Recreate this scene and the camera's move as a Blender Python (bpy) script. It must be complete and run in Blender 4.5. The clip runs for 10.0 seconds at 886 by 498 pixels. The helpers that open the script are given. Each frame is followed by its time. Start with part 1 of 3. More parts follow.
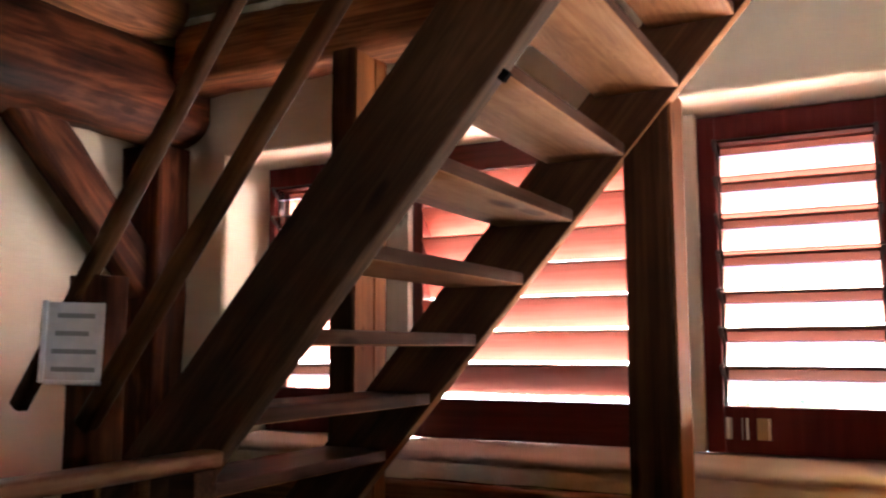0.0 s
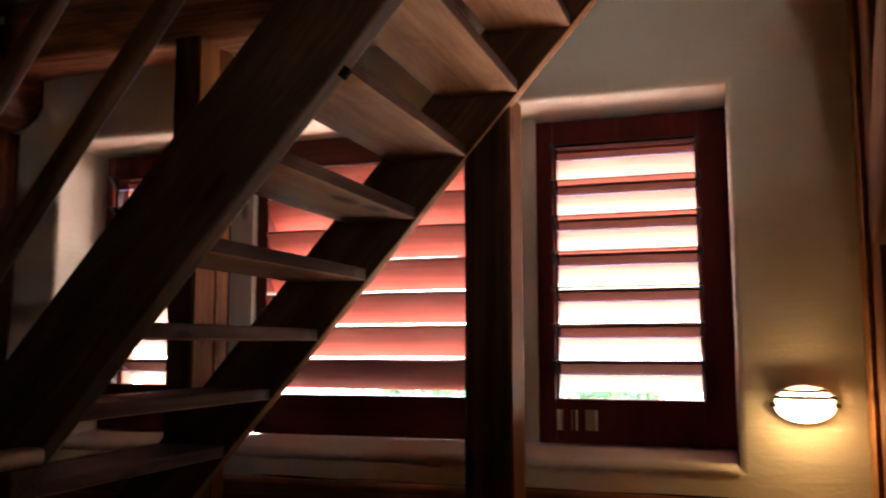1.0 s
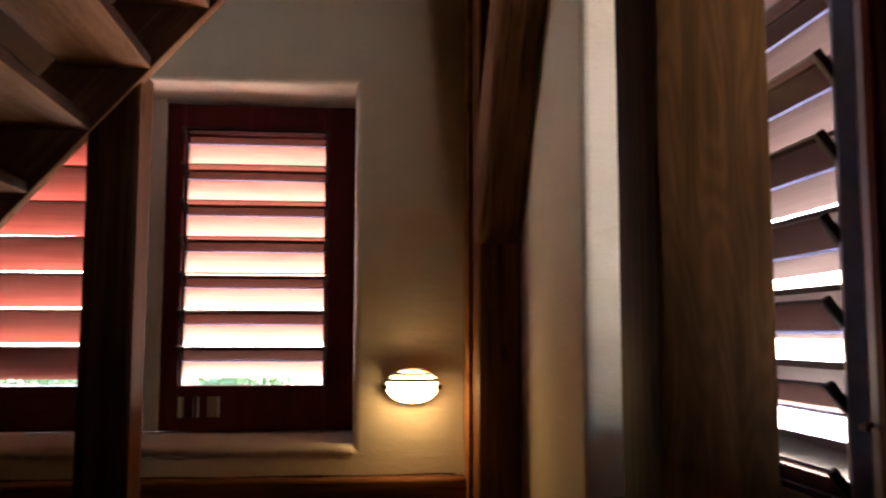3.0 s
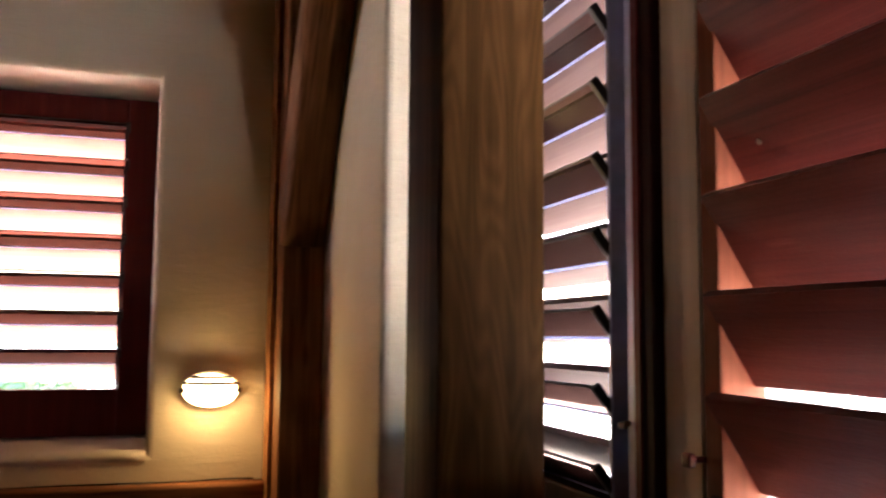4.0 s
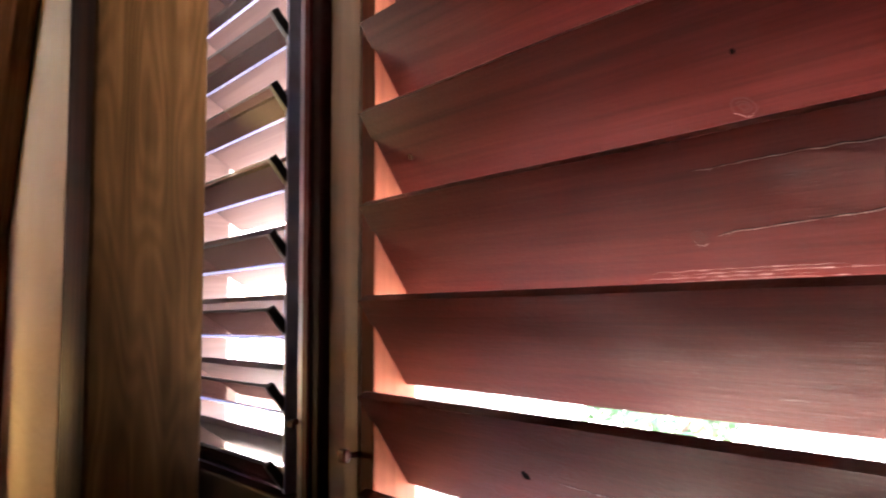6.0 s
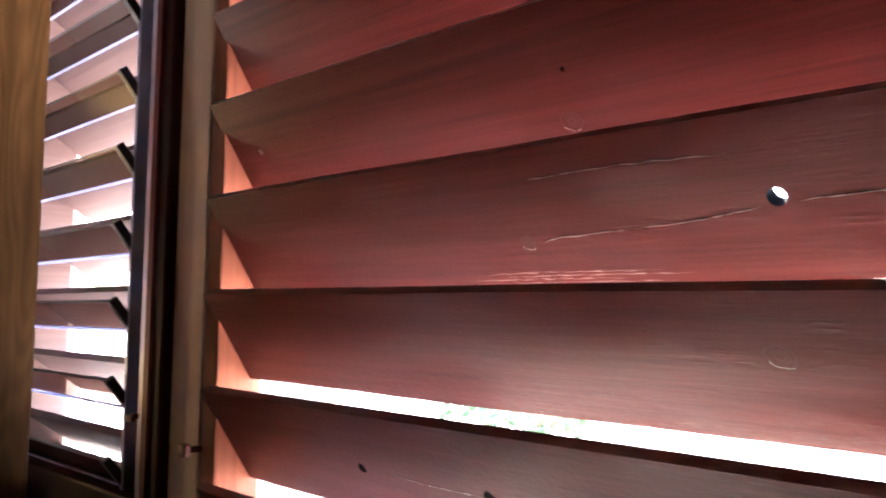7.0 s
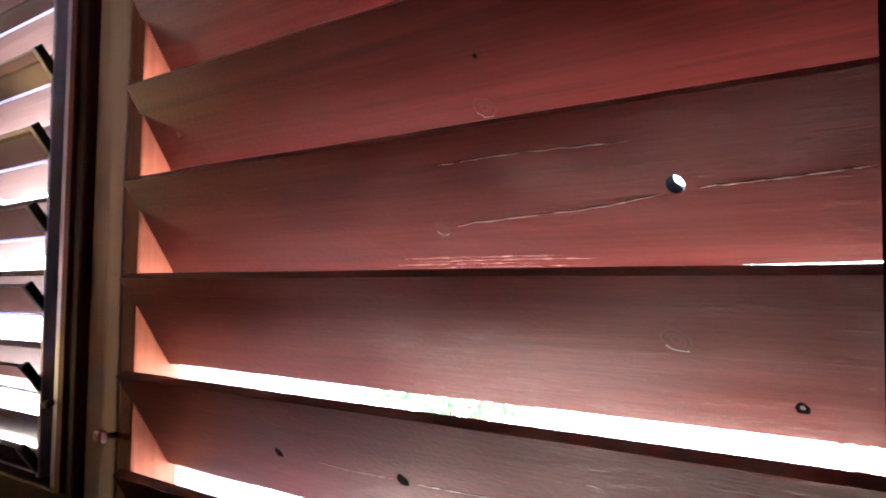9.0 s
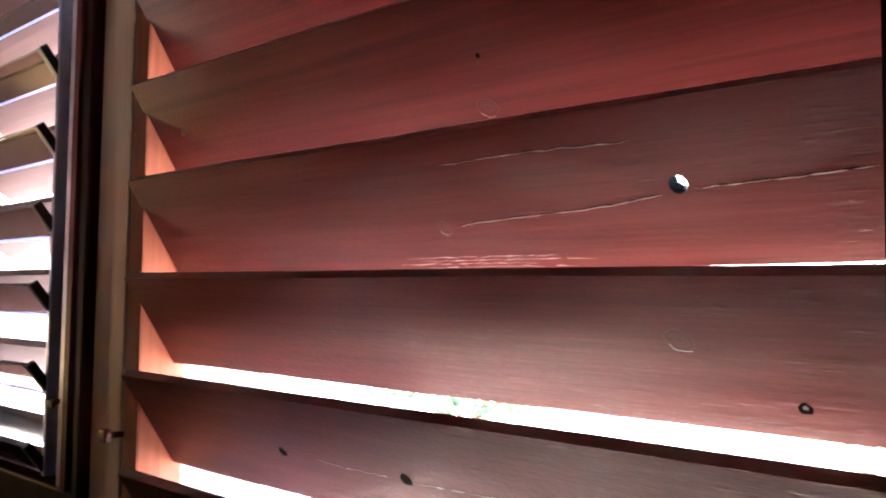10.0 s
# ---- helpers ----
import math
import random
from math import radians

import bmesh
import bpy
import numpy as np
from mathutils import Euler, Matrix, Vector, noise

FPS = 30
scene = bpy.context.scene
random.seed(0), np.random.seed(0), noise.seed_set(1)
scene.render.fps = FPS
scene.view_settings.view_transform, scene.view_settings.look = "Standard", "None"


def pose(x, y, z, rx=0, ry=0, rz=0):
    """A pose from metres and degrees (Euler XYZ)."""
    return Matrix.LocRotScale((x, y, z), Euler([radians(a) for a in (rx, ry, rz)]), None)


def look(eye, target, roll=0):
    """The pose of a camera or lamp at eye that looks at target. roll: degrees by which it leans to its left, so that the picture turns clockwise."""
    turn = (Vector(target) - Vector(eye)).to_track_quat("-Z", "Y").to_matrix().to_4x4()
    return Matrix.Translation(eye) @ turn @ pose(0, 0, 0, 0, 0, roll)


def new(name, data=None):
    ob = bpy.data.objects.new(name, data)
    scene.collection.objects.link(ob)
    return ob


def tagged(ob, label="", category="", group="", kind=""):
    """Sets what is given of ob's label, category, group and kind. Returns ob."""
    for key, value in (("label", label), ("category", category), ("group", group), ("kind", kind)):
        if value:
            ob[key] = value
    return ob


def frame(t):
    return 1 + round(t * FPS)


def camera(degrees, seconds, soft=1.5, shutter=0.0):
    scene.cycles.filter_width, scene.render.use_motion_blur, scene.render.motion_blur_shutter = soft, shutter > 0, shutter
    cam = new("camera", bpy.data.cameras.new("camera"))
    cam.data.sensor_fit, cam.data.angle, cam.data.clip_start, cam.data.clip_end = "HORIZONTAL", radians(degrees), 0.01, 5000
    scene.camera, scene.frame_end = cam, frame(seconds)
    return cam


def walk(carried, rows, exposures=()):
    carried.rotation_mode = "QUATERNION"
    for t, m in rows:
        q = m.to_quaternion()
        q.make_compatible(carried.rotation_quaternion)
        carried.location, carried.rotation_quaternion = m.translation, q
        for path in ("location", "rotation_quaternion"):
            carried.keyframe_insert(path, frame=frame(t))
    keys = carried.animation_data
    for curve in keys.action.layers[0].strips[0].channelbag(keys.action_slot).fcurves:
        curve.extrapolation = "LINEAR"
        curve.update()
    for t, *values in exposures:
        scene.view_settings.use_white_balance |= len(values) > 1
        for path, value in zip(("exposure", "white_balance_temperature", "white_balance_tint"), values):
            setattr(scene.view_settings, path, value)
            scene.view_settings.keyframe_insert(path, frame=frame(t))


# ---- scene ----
cam = camera(53.5, 10.0, soft=2.2, shutter=0.4)

PATH = [
    (0, pose(-0.0061, 0.0249, 1.5145, 96.487, 0.172, 27.527)),
    (0.5, pose(0.0181, 0.0125, 1.5103, 96.488, -0.088, 22.704)),
    (1, pose(0.0368, 0.0110, 1.5057, 96.319, 0.127, 18.010)),
    (1.5, pose(0.0398, 0.0146, 1.5058, 96.035, -0.121, 12.368)),
    (2, pose(0.0336, 0.0199, 1.5062, 95.727, 0.037, 5.234)),
    (2.5, pose(0.0307, 0.0086, 1.5011, 95.725, -0.123, -0.363)),
    (2.7, pose(0.0367, -0.0051, 1.5014, 95.603, -0.090, -2.517)),
    (3.8, pose(0.0729, -0.0590, 1.5038, 95.667, -0.388, -15.232)),
    (4, pose(0.0769, -0.0577, 1.5051, 95.715, -0.475, -17.815)),
    (4.5, pose(0.1014, -0.0726, 1.5066, 95.534, -0.396, -22.281)),
    (5, pose(0.1206, -0.0807, 1.5157, 94.953, 0.367, -26.636)),
    (5.5, pose(0.1379, -0.0999, 1.5236, 94.682, 0.716, -30.485)),
    (6.8, pose(0.1542, -0.1567, 1.5292, 94.791, -0.748, -41.907)),
    (7, pose(0.1519, -0.1588, 1.5289, 94.564, -0.762, -43.536)),
    (7.5, pose(0.1590, -0.1652, 1.5272, 94.328, -0.596, -45.834)),
    (8, pose(0.1654, -0.1764, 1.5294, 93.973, -0.688, -47.583)),
    (8.5, pose(0.1661, -0.1767, 1.5311, 93.608, -0.625, -47.442)),
    (9, pose(0.1658, -0.1790, 1.5301, 93.540, -0.678, -47.406)),
    (9.5, pose(0.1663, -0.1802, 1.5296, 93.473, -0.638, -47.293)),
    (10, pose(0.1665, -0.1807, 1.5314, 93.425, -0.666, -47.066)),
]
EXPOSURES = [(0, 5.85, 6250, 10), (0.5, 5.25, 6250, 10), (1, 4.52, 6250, 10), (1.5, 4.15, 6250, 10), (2, 3.95, 6250, 10), (2.5, 3.92, 6250, 10), (4, 4.7, 6250, 10), (4.5, 5.15, 6250, 10), (5.5, 5.2, 6250, 10), (7, 5.25, 5850, 10), (10, 5.25, 5850, 10)]

walk(cam, PATH, EXPOSURES)

# ---- world and sun ----
AZIMUTH = 25
world = bpy.data.worlds.new("sky")
scene.world = world
world.use_nodes = True
wn = world.node_tree.nodes
sky = wn.new("ShaderNodeTexSky")
sky.sky_type = "NISHITA"
sky.sun_disc = False
sky.sun_elevation = radians(38)
sky.sun_rotation = radians(AZIMUTH)
wn["Background"].inputs["Strength"].default_value = 0.15
world.node_tree.links.new(sky.outputs[0], wn["Background"].inputs["Color"])
sun = new("sun", bpy.data.lights.new("sun", "SUN"))
sun.data.energy, sun.data.angle, sun.data.color = 5.0, radians(0.5), (1.0, 0.95, 0.86)
SUN_DIR = Vector((math.sin(radians(AZIMUTH)) * math.cos(radians(38)), math.cos(radians(AZIMUTH)) * math.cos(radians(38)), math.sin(radians(38))))
sun.matrix_world = look(SUN_DIR * 30, (0, 0, 0))


# ---- materials ----
def material(name):
    m = bpy.data.materials.new(name)
    m.use_nodes = True
    t = m.node_tree
    return m, t.nodes, t.links, t.nodes["Principled BSDF"]


def ramp(nodes, stops):
    r = nodes.new("ShaderNodeValToRGB")
    while len(r.color_ramp.elements) < len(stops):
        r.color_ramp.elements.new(0.5)
    for e, (p, c) in zip(r.color_ramp.elements, stops):
        e.position, e.color = p, (*c, 1)
    return r


def wood(name, dark, mid, light, axis="X", rough=0.6, bump=0.25, grain=60.0, rings=True, spec=0.3, knots=True, swirl=0.7, fibre=False, cathedral=0.0, knot=1.0):
    """Grain along one axis of the object, with long streaks, fine fibres, scattered knots and worn patches."""
    m, n, l, b = material(name)
    tc, info = n.new("ShaderNodeTexCoord"), n.new("ShaderNodeObjectInfo")
    shift = n.new("ShaderNodeVectorMath")
    shift.operation = "MULTIPLY_ADD"
    shift.inputs[1].default_value = (1, 1, 1)
    off = n.new("ShaderNodeCombineXYZ")
    mul = n.new("ShaderNodeMath")
    mul.operation = "MULTIPLY"
    mul.inputs[1].default_value = 7.0
    l.new(info.outputs["Random"], mul.inputs[0])
    for i in range(3):
        l.new(mul.outputs[0], off.inputs[i])
    l.new(tc.outputs["Object"], shift.inputs[0])
    l.new(off.outputs[0], shift.inputs[2])

    def stretched(along, across):
        mp = n.new("ShaderNodeMapping")
        mp.inputs["Scale"].default_value = tuple(along if a == axis else across for a in "XYZ")
        l.new(shift.outputs[0], mp.inputs["Vector"])
        return mp

    fine = n.new("ShaderNodeTexNoise")
    fine.inputs["Scale"].default_value, fine.inputs["Detail"].default_value = 1.0, 6.0
    l.new(stretched(grain * 0.05, grain * 2.2).outputs[0], fine.inputs["Vector"])
    streak = n.new("ShaderNodeTexNoise")
    streak.inputs["Scale"].default_value, streak.inputs["Detail"].default_value = 1.0, 4.0
    streak.inputs["Distortion"].default_value = swirl
    l.new(stretched(1.3, grain * 0.35).outputs[0], streak.inputs["Vector"])
    patch = n.new("ShaderNodeTexNoise")
    patch.inputs["Scale"].default_value, patch.inputs["Detail"].default_value = 1.0, 3.0
    l.new(stretched(3.0, 9.0).outputs[0], patch.inputs["Vector"])
    mix = n.new("ShaderNodeMix")
    mix.inputs[0].default_value = 0.42
    l.new(streak.outputs[0], mix.inputs[2])
    l.new(fine.outputs[0], mix.inputs[3])
    base = mix.outputs[0]
    if cathedral:
        # nested arches of flat-sawn boards: level lines of a long drawn-out noise
        arch = n.new("ShaderNodeTexNoise")
        arch.inputs["Scale"].default_value, arch.inputs["Detail"].default_value = 1.0, 1.0
        l.new(stretched(3.0, 17.0).outputs[0], arch.inputs["Vector"])
        turn = n.new("ShaderNodeMath")
        turn.operation = "MULTIPLY"
        turn.inputs[1].default_value = cathedral
        l.new(arch.outputs[0], turn.inputs[0])
        wave = n.new("ShaderNodeMath")
        wave.operation = "SINE"
        l.new(turn.outputs[0], wave.inputs[0])
        half = n.new("ShaderNodeMapRange")
        half.inputs[1].default_value, half.inputs[2].default_value, half.inputs[3].default_value, half.inputs[4].default_value = -1, 1, 0.36, 0.62
        l.new(wave.outputs[0], half.inputs[0])
        am = n.new("ShaderNodeMix")
        am.inputs[0].default_value = 0.22
        l.new(base, am.inputs[2])
        l.new(half.outputs[0], am.inputs[3])
        base = am.outputs[0]
    mix2 = n.new("ShaderNodeMix")
    mix2.inputs[0].default_value = 0.30
    l.new(base, mix2.inputs[2])
    l.new(patch.outputs[0], mix2.inputs[3])
    col = ramp(n, [(0.36, dark), (0.5, mid), (0.66, light)])
    l.new(mix2.outputs[0], col.inputs[0])
    out = col.outputs[0]
    if knots:
        vo = n.new("ShaderNodeTexVoronoi")
        vo.inputs["Scale"].default_value = 1.0
        l.new(stretched(2.6, 7.5).outputs[0], vo.inputs["Vector"])
        kr = ramp(n, [(0.0, (0.16, 0.12, 0.10)), (0.085 * knot, (0.42, 0.36, 0.33)), (0.135 * knot, (1, 1, 1))])
        l.new(vo.outputs["Distance"], kr.inputs[0])
        km = n.new("ShaderNodeMix")
        km.data_type, km.blend_type = "RGBA", "MULTIPLY"
        km.inputs[0].default_value = 0.8
        l.new(out, km.inputs[6])
        l.new(kr.outputs[0], km.inputs[7])
        out = km.outputs[2]
    l.new(out, b.inputs["Base Color"])
    rr = n.new("ShaderNodeMapRange")
    rr.inputs[3].default_value, rr.inputs[4].default_value = rough - 0.12, rough + 0.15
    l.new(patch.outputs[0], rr.inputs[0])
    l.new(rr.outputs[0], b.inputs["Roughness"])
    b.inputs["Specular IOR Level"].default_value = spec
    bp = n.new("ShaderNodeBump")
    bp.inputs["Strength"].default_value, bp.inputs["Distance"].default_value = bump, 0.004
    height = mix.outputs[0]
    if fibre:
        # thin fibres that show only in patches, a few raised streaks, and a fine orange-peel of brushed paint
        fib, ridge, peel = (n.new("ShaderNodeTexNoise") for k in range(3))
        for no, mp, d in ((fib, stretched(26.0, 820.0), 3.0), (ridge, stretched(40.0, 430.0), 2.0), (peel, stretched(150.0, 260.0), 3.0)):
            no.inputs["Scale"].default_value, no.inputs["Detail"].default_value = 1.0, d
            l.new(mp.outputs[0], no.inputs["Vector"])
        mask = n.new("ShaderNodeMapRange")
        mask.inputs[1].default_value, mask.inputs[2].default_value, mask.inputs[3].default_value, mask.inputs[4].default_value = 0.40, 0.66, 0.22, 1.0
        l.new(patch.outputs[0], mask.inputs[0])
        peaks = n.new("ShaderNodeMapRange")
        peaks.inputs[1].default_value, peaks.inputs[2].default_value = 0.66, 0.76
        l.new(ridge.outputs[0], peaks.inputs[0])

        def math_of(op, a, c):
            k = n.new("ShaderNodeMath")
            k.operation = op
            for i, v in enumerate((a, c)):
                if isinstance(v, float):
                    k.inputs[i].default_value = v
                else:
                    l.new(v, k.inputs[i])
            return k.outputs[0]
        grainy = math_of("MULTIPLY", math_of("ADD", math_of("MULTIPLY", fib.outputs[0], 0.55), math_of("MULTIPLY", peaks.outputs[0], 0.30)), mask.outputs[0])
        height = math_of("ADD", grainy, math_of("MULTIPLY", peel.outputs[0], 0.34))
    l.new(height, bp.inputs["Height"])
    l.new(bp.outputs[0], b.inputs["Normal"])
    return m


def plaster(name, base, dirt, bump=0.26):
    """Hand-trowelled limewash with soft swirls, fine grit and faint stains."""
    m, n, l, b = material(name)
    tc = n.new("ShaderNodeTexCoord")
    big = n.new("ShaderNodeTexNoise")
    big.inputs["Scale"].default_value, big.inputs["Detail"].default_value = 1.7, 5.0
    l.new(tc.outputs["Object"], big.inputs["Vector"])
    mp = n.new("ShaderNodeMapping")
    mp.inputs["Scale"].default_value = (6, 6, 22)
    l.new(tc.outputs["Object"], mp.inputs["Vector"])
    trowel = n.new("ShaderNodeTexNoise")
    trowel.inputs["Scale"].default_value, trowel.inputs["Detail"].default_value, trowel.inputs["Distortion"].default_value = 1.0, 5.0, 1.2
    l.new(mp.outputs[0], trowel.inputs["Vector"])
    grit = n.new("ShaderNodeTexNoise")
    grit.inputs["Scale"].default_value, grit.inputs["Detail"].default_value = 130.0, 3.0
    l.new(tc.outputs["Object"], grit.inputs["Vector"])
    col = ramp(n, [(0.3, dirt), (0.55, base), (0.8, tuple(min(1, c * 1.08) for c in base))])
    l.new(big.outputs[0], col.inputs[0])
    l.new(col.outputs[0], b.inputs["Base Color"])
    b.inputs["Roughness"].default_value = 0.9
    b.inputs["Specular IOR Level"].default_value = 0.15
    add = n.new("ShaderNodeMath")
    add.operation = "MULTIPLY_ADD"
    add.inputs[1].default_value = 0.22
    l.new(grit.outputs[0], add.inputs[0])
    l.new(trowel.outputs[0], add.inputs[2])
    bp = n.new("ShaderNodeBump")
    bp.inputs["Strength"].default_value, bp.inputs["Distance"].default_value = bump, 0.012
    l.new(add.outputs[0], bp.inputs["Height"])
    l.new(bp.outputs[0], b.inputs["Normal"])
    return m


def plain(name, color, rough=0.5, metal=0.0, spot=25.0):
    m, n, l, b = material(name)
    tc, no = n.new("ShaderNodeTexCoord"), n.new("ShaderNodeTexNoise")
    no.inputs["Scale"].default_value, no.inputs["Detail"].default_value = spot, 4.0
    l.new(tc.outputs["Object"], no.inputs["Vector"])
    c = ramp(n, [(0.3, tuple(v * 0.78 for v in color)), (0.7, color)])
    l.new(no.outputs[0], c.inputs[0])
    l.new(c.outputs[0], b.inputs["Base Color"])
    b.inputs["Roughness"].default_value, b.inputs["Metallic"].default_value = rough, metal
    return m


def translucent(name, color, amount=0.5):
    m, n, l, b = material(name)
    tr, mix = n.new("ShaderNodeBsdfTranslucent"), n.new("ShaderNodeMixShader")
    tr.inputs[0].default_value = (*color, 1)
    b.inputs["Base Color"].default_value = (*color, 1)
    b.inputs["Roughness"].default_value = 0.2
    mix.inputs[0].default_value = amount
    l.new(b.outputs[0], mix.inputs[1])
    l.new(tr.outputs[0], mix.inputs[2])
    l.new(mix.outputs[0], n["Material Output"].inputs[0])
    return m


def tinted_glass(name, color):
    """Thin glass: mostly lets the view through, tinted, with a gloss that grows at grazing angles."""
    m, n, l, b = material(name)
    n.remove(b)
    tr, gl, mix, fr = (n.new("ShaderNode" + k) for k in ("BsdfTransparent", "BsdfGlossy", "MixShader", "Fresnel"))
    tr.inputs[0].default_value = (*color, 1)
    gl.inputs["Roughness"].default_value = 0.22
    fr.inputs[0].default_value = 1.12
    l.new(fr.outputs[0], mix.inputs[0])
    l.new(tr.outputs[0], mix.inputs[1])
    l.new(gl.outputs[0], mix.inputs[2])
    l.new(mix.outputs[0], n["Material Output"].inputs[0])
    return m


def glow(name, color, strength):
    m, n, l, b = material(name)
    b.inputs["Base Color"].default_value = (0.8, 0.8, 0.78, 1)
    b.inputs["Emission Color"].default_value = (*color, 1)
    b.inputs["Emission Strength"].default_value = strength
    return m


PLASTER = plaster("limewash", (0.76, 0.69, 0.57), (0.66, 0.585, 0.47))
SILL = plaster("sill_plaster", (0.74, 0.68, 0.63), (0.60, 0.54, 0.49), 0.25)
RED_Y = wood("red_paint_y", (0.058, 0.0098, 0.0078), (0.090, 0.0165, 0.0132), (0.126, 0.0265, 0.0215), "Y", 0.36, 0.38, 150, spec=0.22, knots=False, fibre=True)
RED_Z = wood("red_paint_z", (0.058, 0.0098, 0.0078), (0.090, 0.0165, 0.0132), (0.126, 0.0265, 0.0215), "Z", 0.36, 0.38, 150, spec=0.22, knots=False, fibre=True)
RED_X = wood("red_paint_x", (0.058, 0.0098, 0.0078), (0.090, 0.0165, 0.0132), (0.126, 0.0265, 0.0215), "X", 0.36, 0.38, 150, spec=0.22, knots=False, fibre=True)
# lighter copy of the red paint: sunlight on the slats put into the colour
SUNLIT_RED = wood("sunlit_red_paint", (0.22, 0.062, 0.045), (0.28, 0.084, 0.062), (0.34, 0.110, 0.082), "X", 0.45, 0.3, 120, spec=0.25, knots=False, fibre=True)
# paler red for outer slats; strong daylight is mixed into this tone
DAYLIT_RED = wood("daylit_red_paint", (0.40, 0.20, 0.165), (0.48, 0.26, 0.215), (0.55, 0.32, 0.27), "X", 0.6, 0.2, 90, spec=0.2, knots=False)
# darker outer-shutter red: the east side's shade is in the colour
SHADED_RED = wood("shaded_red_paint", (0.125, 0.075, 0.070), (0.155, 0.096, 0.090), (0.19, 0.122, 0.115), "X", 0.6, 0.12, 90, spec=0.2, knots=False)
FRAME = wood("frame_paint", (0.066, 0.011, 0.012), (0.092, 0.016, 0.017), (0.12, 0.023, 0.022), "Z", 0.42, 0.12, 60, spec=0.07, knots=False)
FRAME_DARK = wood("dark_frame_paint", (0.012, 0.0035, 0.0040), (0.020, 0.0058, 0.0062), (0.030, 0.0090, 0.0090), "Z", 0.5, 0.1, 60, spec=0.03, knots=False)
BEIGE = wood("beige_wood", (0.43, 0.355, 0.300), (0.53, 0.450, 0.385), (0.61, 0.53, 0.460), "Z", 0.6, 0.12, 50)
BARE = wood("bare_orange_wood", (0.16, 0.048, 0.028), (0.23, 0.072, 0.042), (0.31, 0.105, 0.062), "Z", 0.6, 0.12, 60, spec=0.1, knots=False)
OLD_X = wood("old_timber_x", (0.007, 0.0022, 0.0014), (0.044, 0.0125, 0.0060), (0.140, 0.044, 0.018), "X", 0.62, 0.5, 22, swirl=2.4, spec=0.1)
OLD_Y = wood("old_timber_y", (0.012, 0.004, 0.0025), (0.068, 0.023, 0.011), (0.175, 0.064, 0.029), "Y", 0.62, 0.5, 40, swirl=1.8, spec=0.1)
OLD_Z = wood("old_timber_z", (0.040, 0.018, 0.009), (0.100, 0.046, 0.022), (0.170, 0.085, 0.042), "Z", 0.58, 0.35, 45, spec=0.1)
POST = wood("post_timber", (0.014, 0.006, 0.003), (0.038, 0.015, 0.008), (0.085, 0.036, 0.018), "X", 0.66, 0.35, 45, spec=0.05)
# brighter copy of the old timber, with lamp and window light in its colour
LIT_OLD = wood("lit_old_timber", (0.035, 0.013, 0.006), (0.165, 0.066, 0.029), (0.33, 0.145, 0.066), "X", 0.62, 0.45, 40, swirl=1.8, spec=0.1)
LIT_SIDE = wood("lit_side_wood", (0.070, 0.025, 0.009), (0.125, 0.046, 0.016), (0.19, 0.075, 0.028), "Z", 0.6, 0.15, 40, spec=0.05)
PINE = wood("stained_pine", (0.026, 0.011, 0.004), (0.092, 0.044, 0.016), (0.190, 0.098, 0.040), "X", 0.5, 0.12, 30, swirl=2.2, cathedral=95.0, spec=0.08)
STAIR_X = wood("stringer_wood", (0.016, 0.007, 0.0035), (0.046, 0.021, 0.0105), (0.098, 0.046, 0.023), "X", 0.66, 0.22, 34, swirl=1.6, spec=0.1, cathedral=60.0)
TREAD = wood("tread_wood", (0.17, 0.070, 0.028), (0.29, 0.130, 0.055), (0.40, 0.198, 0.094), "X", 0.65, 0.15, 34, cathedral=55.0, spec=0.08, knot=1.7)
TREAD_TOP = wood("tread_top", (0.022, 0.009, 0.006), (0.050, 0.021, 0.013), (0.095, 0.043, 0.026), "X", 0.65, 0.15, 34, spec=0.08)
CAP = wood("cap_rail_wood", (0.065, 0.026, 0.012), (0.12, 0.050, 0.024), (0.18, 0.080, 0.040), "X", 0.42, 0.12, 40)
RAIL = wood("rail_wood", (0.024, 0.009, 0.004), (0.060, 0.025, 0.010), (0.110, 0.048, 0.020), "X", 0.5, 0.12, 40, spec=0.06)
CEIL = wood("ceiling_boards", (0.10, 0.040, 0.018), (0.20, 0.085, 0.036), (0.30, 0.14, 0.06), "X", 0.65, 0.4, 35)
FLOOR = wood("floor_boards", (0.030, 0.016, 0.009), (0.055, 0.030, 0.016), (0.085, 0.048, 0.026), "Y", 0.5, 0.2, 40)
GLASS = tinted_glass("tinted_glass", (0.19, 0.130, 0.120))
GLASS_EDGE = translucent("glass_edge", (0.66, 0.70, 0.97), 0.6)
METAL = plain("dark_metal", (0.05, 0.045, 0.05), 0.35, 0.7)
# bare metal painted with the blue of the sky it reflects
SKY_BLUE = plain("sky_lit_aluminium", (0.42, 0.45, 0.72), 0.3, 0.1)
IRON = plain("rusty_iron", (0.10, 0.045, 0.03), 0.6, 0.4)
HOLE_GLINT = plain("hole_glint", (0.055, 0.060, 0.075), 0.5)
CHROME = plain("bare_steel", (0.75, 0.76, 0.8), 0.22, 1.0)
KNOT = plain("knot_rim", (0.085, 0.018, 0.013), 0.5)
# near-white for highlights on paint edges, put into the colour
LIP_GLINT = plain("lip_glint", (0.93, 0.84, 0.80), 0.35)
WHITE_GLINT = plain("white_glint", (0.85, 0.85, 0.83), 0.2)
BLACK = plain("dark_hole", (0.006, 0.004, 0.004), 0.95)
BLACK.node_tree.nodes["Principled BSDF"].inputs["Specular IOR Level"].default_value = 0.03
PAPER = plain("paper", (0.72, 0.70, 0.66), 0.7)
